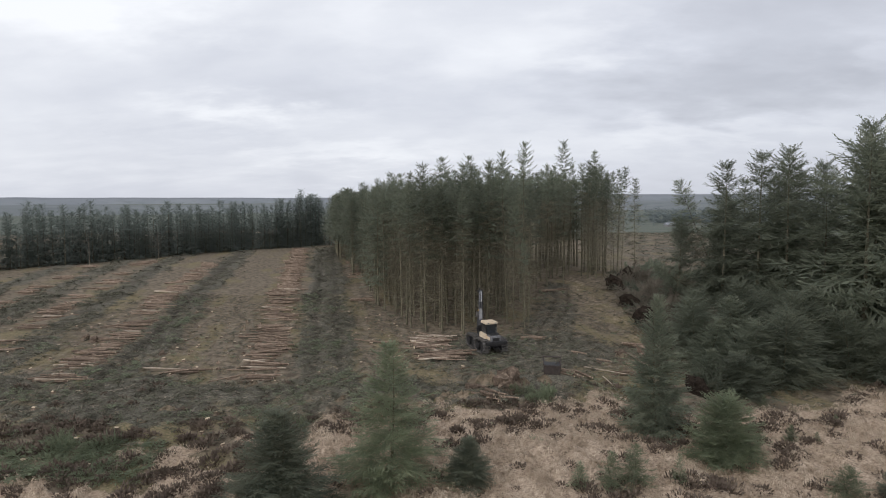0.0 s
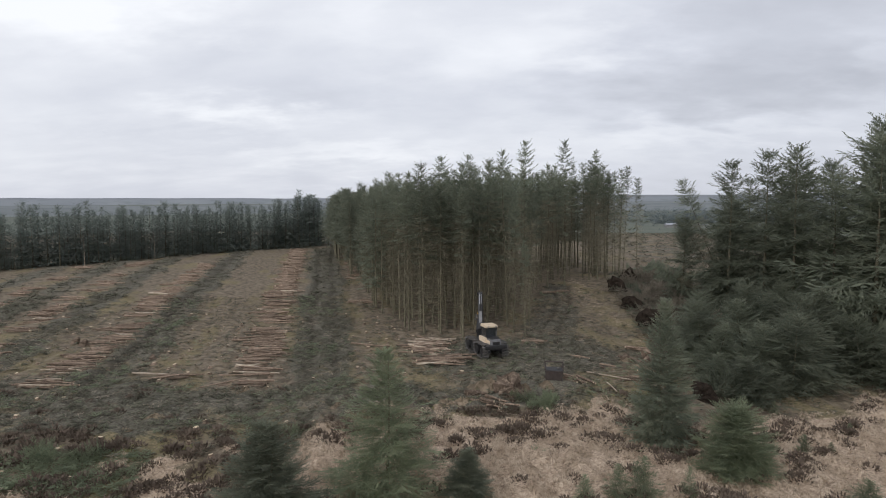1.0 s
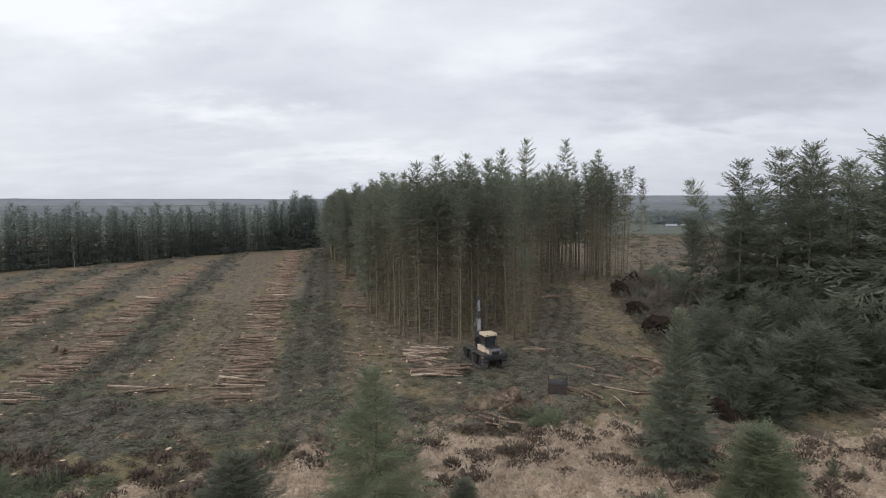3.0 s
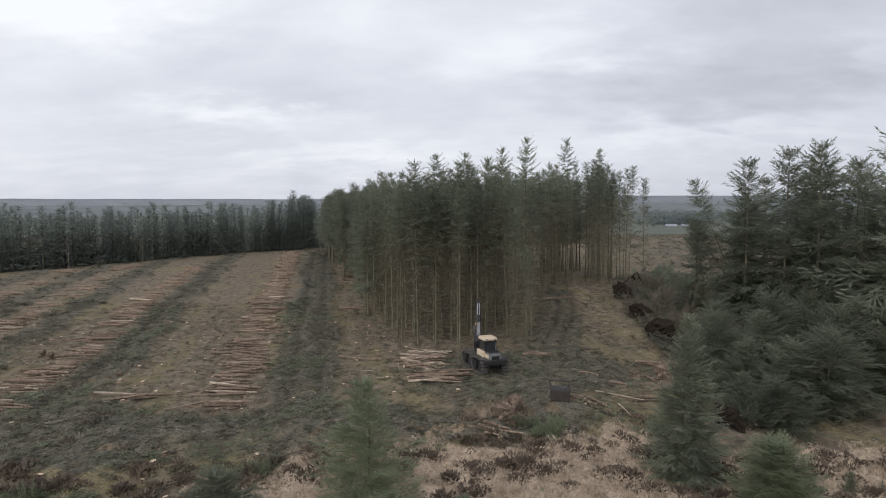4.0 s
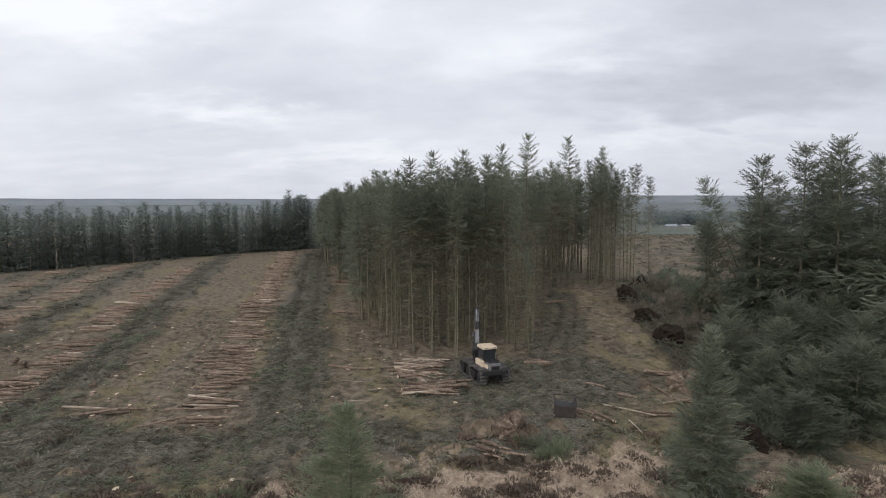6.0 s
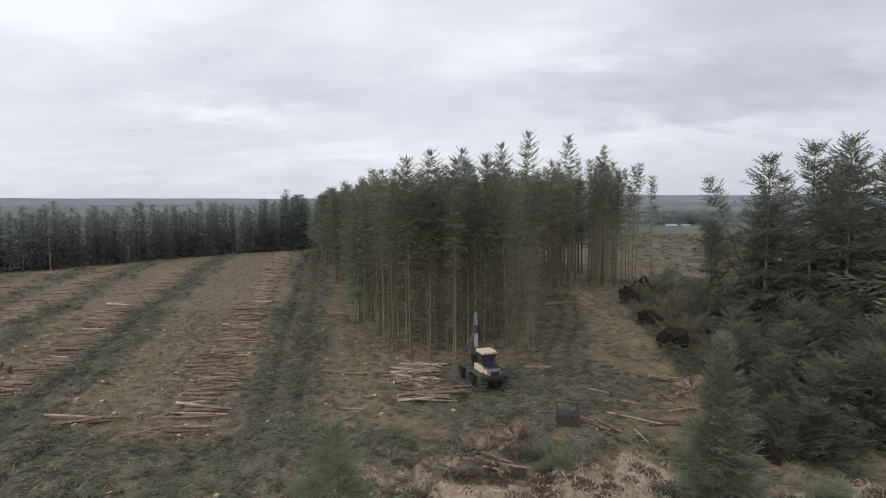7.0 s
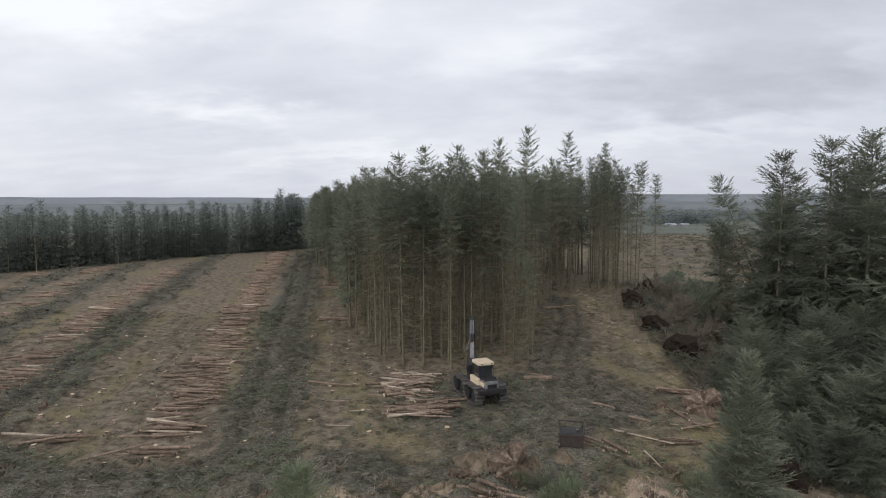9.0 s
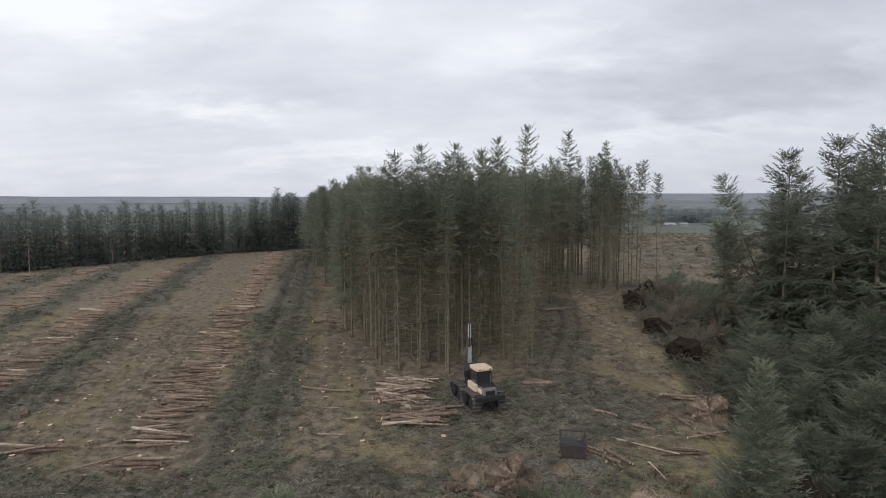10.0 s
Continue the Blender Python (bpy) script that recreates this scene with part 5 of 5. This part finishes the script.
# ---- plants and litter, too many to count ----
def strewn(name, label, category, mat, spots, make, seed):
    """One mesh of many small clumps; make gives the quads of one clump."""
    rng = np.random.default_rng(seed)
    kinds = [make(rng) for _ in range(9)]
    out = []
    xy = np.array([(a[0], a[1]) for a in spots])
    zz = ground_z(xy[:, 0], xy[:, 1])
    for (x, y, size, squash), z in zip(spots, zz):
        q, a = kinds[rng.integers(9)], rng.random() * 6.28
        m = np.array([[math.cos(a), -math.sin(a), 0], [math.sin(a), math.cos(a), 0], [0, 0, squash]]) * size
        out.append(q @ m.T + np.array([x, y, z - 0.02]))
    tagged(new(name, quads_mesh(name, np.concatenate(out), mat)), label, category, kind="stuff")


def tussock(rng, n=22):
    """A mop of dead grass: narrow blades from the crown outwards and down."""
    a = rng.random(n) * 6.28
    o = np.stack([0.07 * np.cos(a), 0.07 * np.sin(a), 0.13 + 0.14 * rng.random(n)], 1)
    d = np.stack([np.cos(a), np.sin(a), 0.15 + 0.45 * rng.random(n)], 1)
    ln = 0.26 + 0.2 * rng.random(n)
    q = sprays(o, d, ln, 0.008 + 0.010 * rng.random(n), rng, 0.45)
    q[:, 2, 2] -= 0.2 + 0.35 * ln
    return q


def heather(rng, n=60):
    """A rounded bush of fine upright shoots."""
    a, k = rng.random(n) * 6.28, rng.random(n) ** 0.5
    o = np.stack([0.42 * k * np.cos(a), 0.42 * k * np.sin(a), 0.04 + 0.26 * (1 - k * k) * rng.random(n)], 1)
    d = np.stack([np.cos(a) * 0.7 * k, np.sin(a) * 0.7 * k, 0.35 + 0.5 * rng.random(n)], 1)
    return sprays(o, d, 0.12 + 0.14 * rng.random(n), 0.03 + 0.03 * rng.random(n), rng)


def sprig(rng, n=13, green=1.0):
    d0 = np.array([1.0, 0, 0.10])
    o, d, ln, w = [np.zeros(3)], [d0], [1.0], [0.016]
    for i in range(n - 1):
        k = 0.15 + 0.8 * i / n
        s = 1 if i % 2 else -1
        o.append(d0 * k + np.array([0, 0, 0.04])), d.append(np.array([0.7, s * (0.6 + 0.3 * rng.random()), rng.normal(0.12, 0.28)])), ln.append((0.55 - 0.35 * k) * (0.7 + 0.6 * rng.random())), w.append(0.018 + 0.028 * rng.random() * green)
    return sprays(np.array(o), np.array(d), np.array(ln), np.array(w), rng) + np.array([0, 0, 0.06])


def stick_clump(rng, n=4):
    a = rng.random(n) * 6.28
    o = rng.normal(0, 0.3, (n, 3)) * np.array([1, 1, 0]) + np.array([0, 0, 0.10])
    d = np.stack([np.cos(a), np.sin(a), rng.normal(0.03, 0.12, n)], 1)
    return sprays(o, d, 0.6 + 0.9 * rng.random(n), 0.012 + 0.016 * rng.random(n), rng, 0.4)


rp = np.random.default_rng(77)


def scatter(n, x0, x1, y0, y1, test, lo, hi, squash=(0.8, 1.2)):
    x, y = rp.uniform(x0, x1, n), rp.uniform(y0, y1, n)
    keep = rp.random(n) < test(x, y)
    keep &= (np.hypot(x - HX, y - HY) > 2.2) & (np.hypot(x - 10.5, y - 57.3) > 1.7)
    return [(a, b, rp.uniform(lo, hi), rp.uniform(*squash)) for a, b in zip(x[keep], y[keep])]


def heath_patch(x, y):
    """Where heather outgrows the grass: in patches, thickest along the edge of the felled ground."""
    e = y - grass_edge(x)
    n = 0.3 * hash_noise(x * 0.2, y * 0.2, 31) + 0.95 * hash_noise(x * 0.8, y * 0.8, 32)
    return smooth_step(0.22, 0.5, n + 0.35 * smooth_step(-9, -2, e) + 0.40 * smooth_step(-3, -16, x) - 0.1 * smooth_step(18, 34, x) - 0.10) * smooth_step(1.5, -1, e)


def in_stand(x, y):
    return np.array([inside(STAND, a, b) for a, b in zip(x, y)])


strewn("dead_grass_tussocks", "pale straw-coloured tussocks of dead moor grass", "grass", M_STRAW,
       scatter(13500, -38, 46, 28, 57, lambda x, y: cover(x, y)[0] * (1 - 0.95 * heath_patch(x, y)), 0.7, 1.5), tussock, 1)
strewn("heather_clumps", "dark brown heather clumps among the moor grass", "heather", M_HEATHER,
       scatter(11000, -40, 48, 28, 56, lambda x, y: heath_patch(x, y) * 0.5 + 0.012, 0.6, 1.7), heather, 2)
strewn("brush_litter", "grey-green cut brush laid in mats over the felled ground", "brush", M_BRUSH,
       scatter(28000, -56, 38, 40, 110, lambda x, y: cover(x, y)[1] * 0.95 * (1 - 0.7 * np.minimum(rut(x, y), 1)) * (1 - 0.6 * smooth_step(8, 11, x) * smooth_step(78, 84, y)) + 0.14 * (1 - cover(x, y)[0]), 0.55, 1.3) +
       scatter(5000, -100, -58, 80, 112, lambda x, y: cover(x, y)[1] * 0.9, 0.9, 1.8) +
       scatter(10000, -100, 40, 110, 240, lambda x, y: cover(x, y)[1] * 0.8 * (1 - 0.7 * np.minimum(rut(x, y), 1)), 1.4, 2.4) + scatter(5000, 45, 190, 165, 380, lambda x, y: cover(x, y)[1] * 0.8, 2.5, 4.5), sprig, 3)
strewn("green_brush", "freshly cut green spruce brush strewn over the mats", "brush", M_YOUNG,
       scatter(16000, -50, 40, 38, 110, lambda x, y: smooth_step(0.0, 0.5, hash_noise(x * 0.21, y * 0.21, 41) + 0.3 * hash_noise(x, y, 42)) * (1 - 0.85 * np.minimum(rut(x, y), 1)) * (cover(x, y)[1] * (0.8 + 1.2 * smooth_step(3.6, 2.6, np.abs(to_us(x, y)[0] / fan(to_us(x, y)[1]) - 0.85))) + 0.06 + 0.5 * (y < 52) * (x < -12) * smooth_step(-9, -5, y - grass_edge(x))), 0.7, 1.3) + scatter(700, -30, -19, 36.5, 41.5, lambda x, y: 0.8 + 0 * x, 0.8, 1.4), sprig, 4)
strewn("bright_moss", "bright yellow-green moss cushions at the grass edge", "moss", M_MOSS,
       scatter(9000, -34, 24, 40, 68, lambda x, y: sum(np.exp(-((x - a) ** 2 + (y - b) ** 2) / r ** 2) for a, b, r in ((-20.6, 42.0, 1.3), (-17.5, 42.6, 1.0), (1.8, 52.0, 1.3), (-0.5, 51.0, 0.9), (17.5, 55.5, 1.5), (20.5, 59.0, 1.5), (-27.0, 43.5, 0.9))) * 0.9, 0.5, 0.9, (0.4, 0.7)), tussock, 9)
strewn("windblown_brush", "grey-green and brown brush over the windblown bank", "brush", M_DEADFALL,
       scatter(3400, 24.5, 44, 66, 112, lambda x, y: 0.75 * (x > 25 + 0.12 * (y - 72)), 1.2, 2.4, (1.0, 2.2)), sprig, 7)
strewn("windblown_green", "green spruce boughs heaped over the windblown bank", "brush", M_SPRUCE,
       scatter(1300, 24.5, 44, 62, 112, lambda x, y: 0.75 * (x > 25.5 + 0.12 * (y - 72)), 1.2, 2.6, (1.0, 2.4)), sprig, 8)
strewn("moss_tufts", "mossy green and brown grass tufts between stumps", "grass", M_TUFT,
       scatter(8000, -58, 30, 46, 110, lambda x, y: (1 - cover(x, y)[0]) * (1 - cover(x, y)[1]) * 0.75 * ~in_stand(x, y), 0.5, 1.0, (0.5, 0.9)), tussock, 5)
strewn("bare_sticks", "bare brown sticks scattered over the felled ground", "sticks", M_STICK,
       scatter(18000, -55, 40, 46, 112, lambda x, y: 0.55 * (1 - cover(x, y)[0]), 0.4, 1.15) + scatter(3500, 45, 190, 165, 380, lambda x, y: 0.8 * (1 - cover(x, y)[1]), 2.5, 4.5), stick_clump, 6)


# ---- torn-up rootstocks and lumps of turned earth on the edge of the moor grass ----
rv, rf = root_plate(450, 0.7, 0)
ROOT_DATA = from_lists("rootstock", rv, rf, M_ROOT)
for x, y, sz, tilt, turn, label in ((6.0, 53.0, 1.9, 58, 24, "torn-up brown rootstock beside logs on a mound"), (3.2, 53.4, 1.3, 35, 150, "torn-up brown rootstock beside logs on a mound"),
                                    (22.3, 64.4, 2.0, 66, -14, "long torn-up brown root plate on the bank"), (19.6, 65.4, 1.0, 30, 40, "torn-up brown rootstock beside logs on a mound"), (-31.0, 66.5, 0.7, 55, -279, "dark brown torn-up rootstock among stumps"), (-46.5, 77.5, 1.0, 55, -58, "dark brown torn-up rootstock among stumps"),
                                    (-44.6, 76.0, 0.9, 55, -41, "dark brown torn-up rootstock among stumps")):
    o = tagged(new("rootstock", ROOT_DATA), label, "rootstock", "torn-up rootstocks")
    o.matrix_basis = pose(x, y, gz(x, y) + 0.34 * sz, tilt, 0, turn) @ Matrix.Diagonal((sz, sz, sz, 1))


def mound_mesh(seed):
    """An irregular low lump of earth, half sunk into the ground."""
    rng = np.random.default_rng(seed)
    v, f, seg, rings = [], [], 16, 6
    wob = [(rng.normal(0, 0.13), rng.random() * 6.28) for _ in range(4)]
    for i in range(rings + 1):
        k = i / rings
        for j in range(seg):
            a = 6.283 * j / seg
            r = (0.06 + 0.94 * k) * (1 + sum(w * math.cos((n + 2) * a + q) for n, (w, q) in enumerate(wob)))
            v.append((r * math.cos(a), r * math.sin(a), 0.55 * math.cos(k * 1.75) + 0.11 * rng.normal() * (1 - k * 0.5)))
    for i in range(rings):
        for j in range(seg):
            f.append((i * seg + j, (i + 1) * seg + j, (i + 1) * seg + (j + 1) % seg, i * seg + (j + 1) % seg))
    f.append(tuple(range(seg)))
    return from_lists("earth_mound", v, f, M_MOUND)


MOUNDS = [mound_mesh(470 + i) for i in range(5)]
rm = random.Random(52)
spots = [(4.4, 54.4, 2.0), (7.4, 55.0, 1.3), (9.6, 56.2, 1.1), (2.0, 52.2, 1.4), (0.4, 51.3, 1.2), (-1.8, 50.0, 1.0), (17.0, 62.6, 1.0), (19.4, 65.2, 1.1), (-17.5, 55.5, 0.8)]
while len(spots) < 26:
    x = rm.uniform(-30, 22)
    y = float(grass_edge(np.array(x))) + rm.uniform(-1.5, 5.0)
    if all((x - a) ** 2 + (y - b) ** 2 > 2.6 for a, b, _ in spots) and math.hypot(x - 10.5, y - 57.8) > 2.4:
        spots.append((x, y, rm.uniform(0.35, 0.85)))
for i, (x, y, sz) in enumerate(spots):
    o = tagged(new("earth_mound", MOUNDS[i % 5]), "pale lump of turned peaty earth at the grass edge", "mound", "earth mounds")
    o.matrix_basis = pose(x, y, gz(x, y) - 0.12 * sz, 0, 0, rm.uniform(0, 360)) @ Matrix.Diagonal((sz, sz * rm.uniform(0.7, 1.0), sz * rm.uniform(0.6, 0.95), 1))
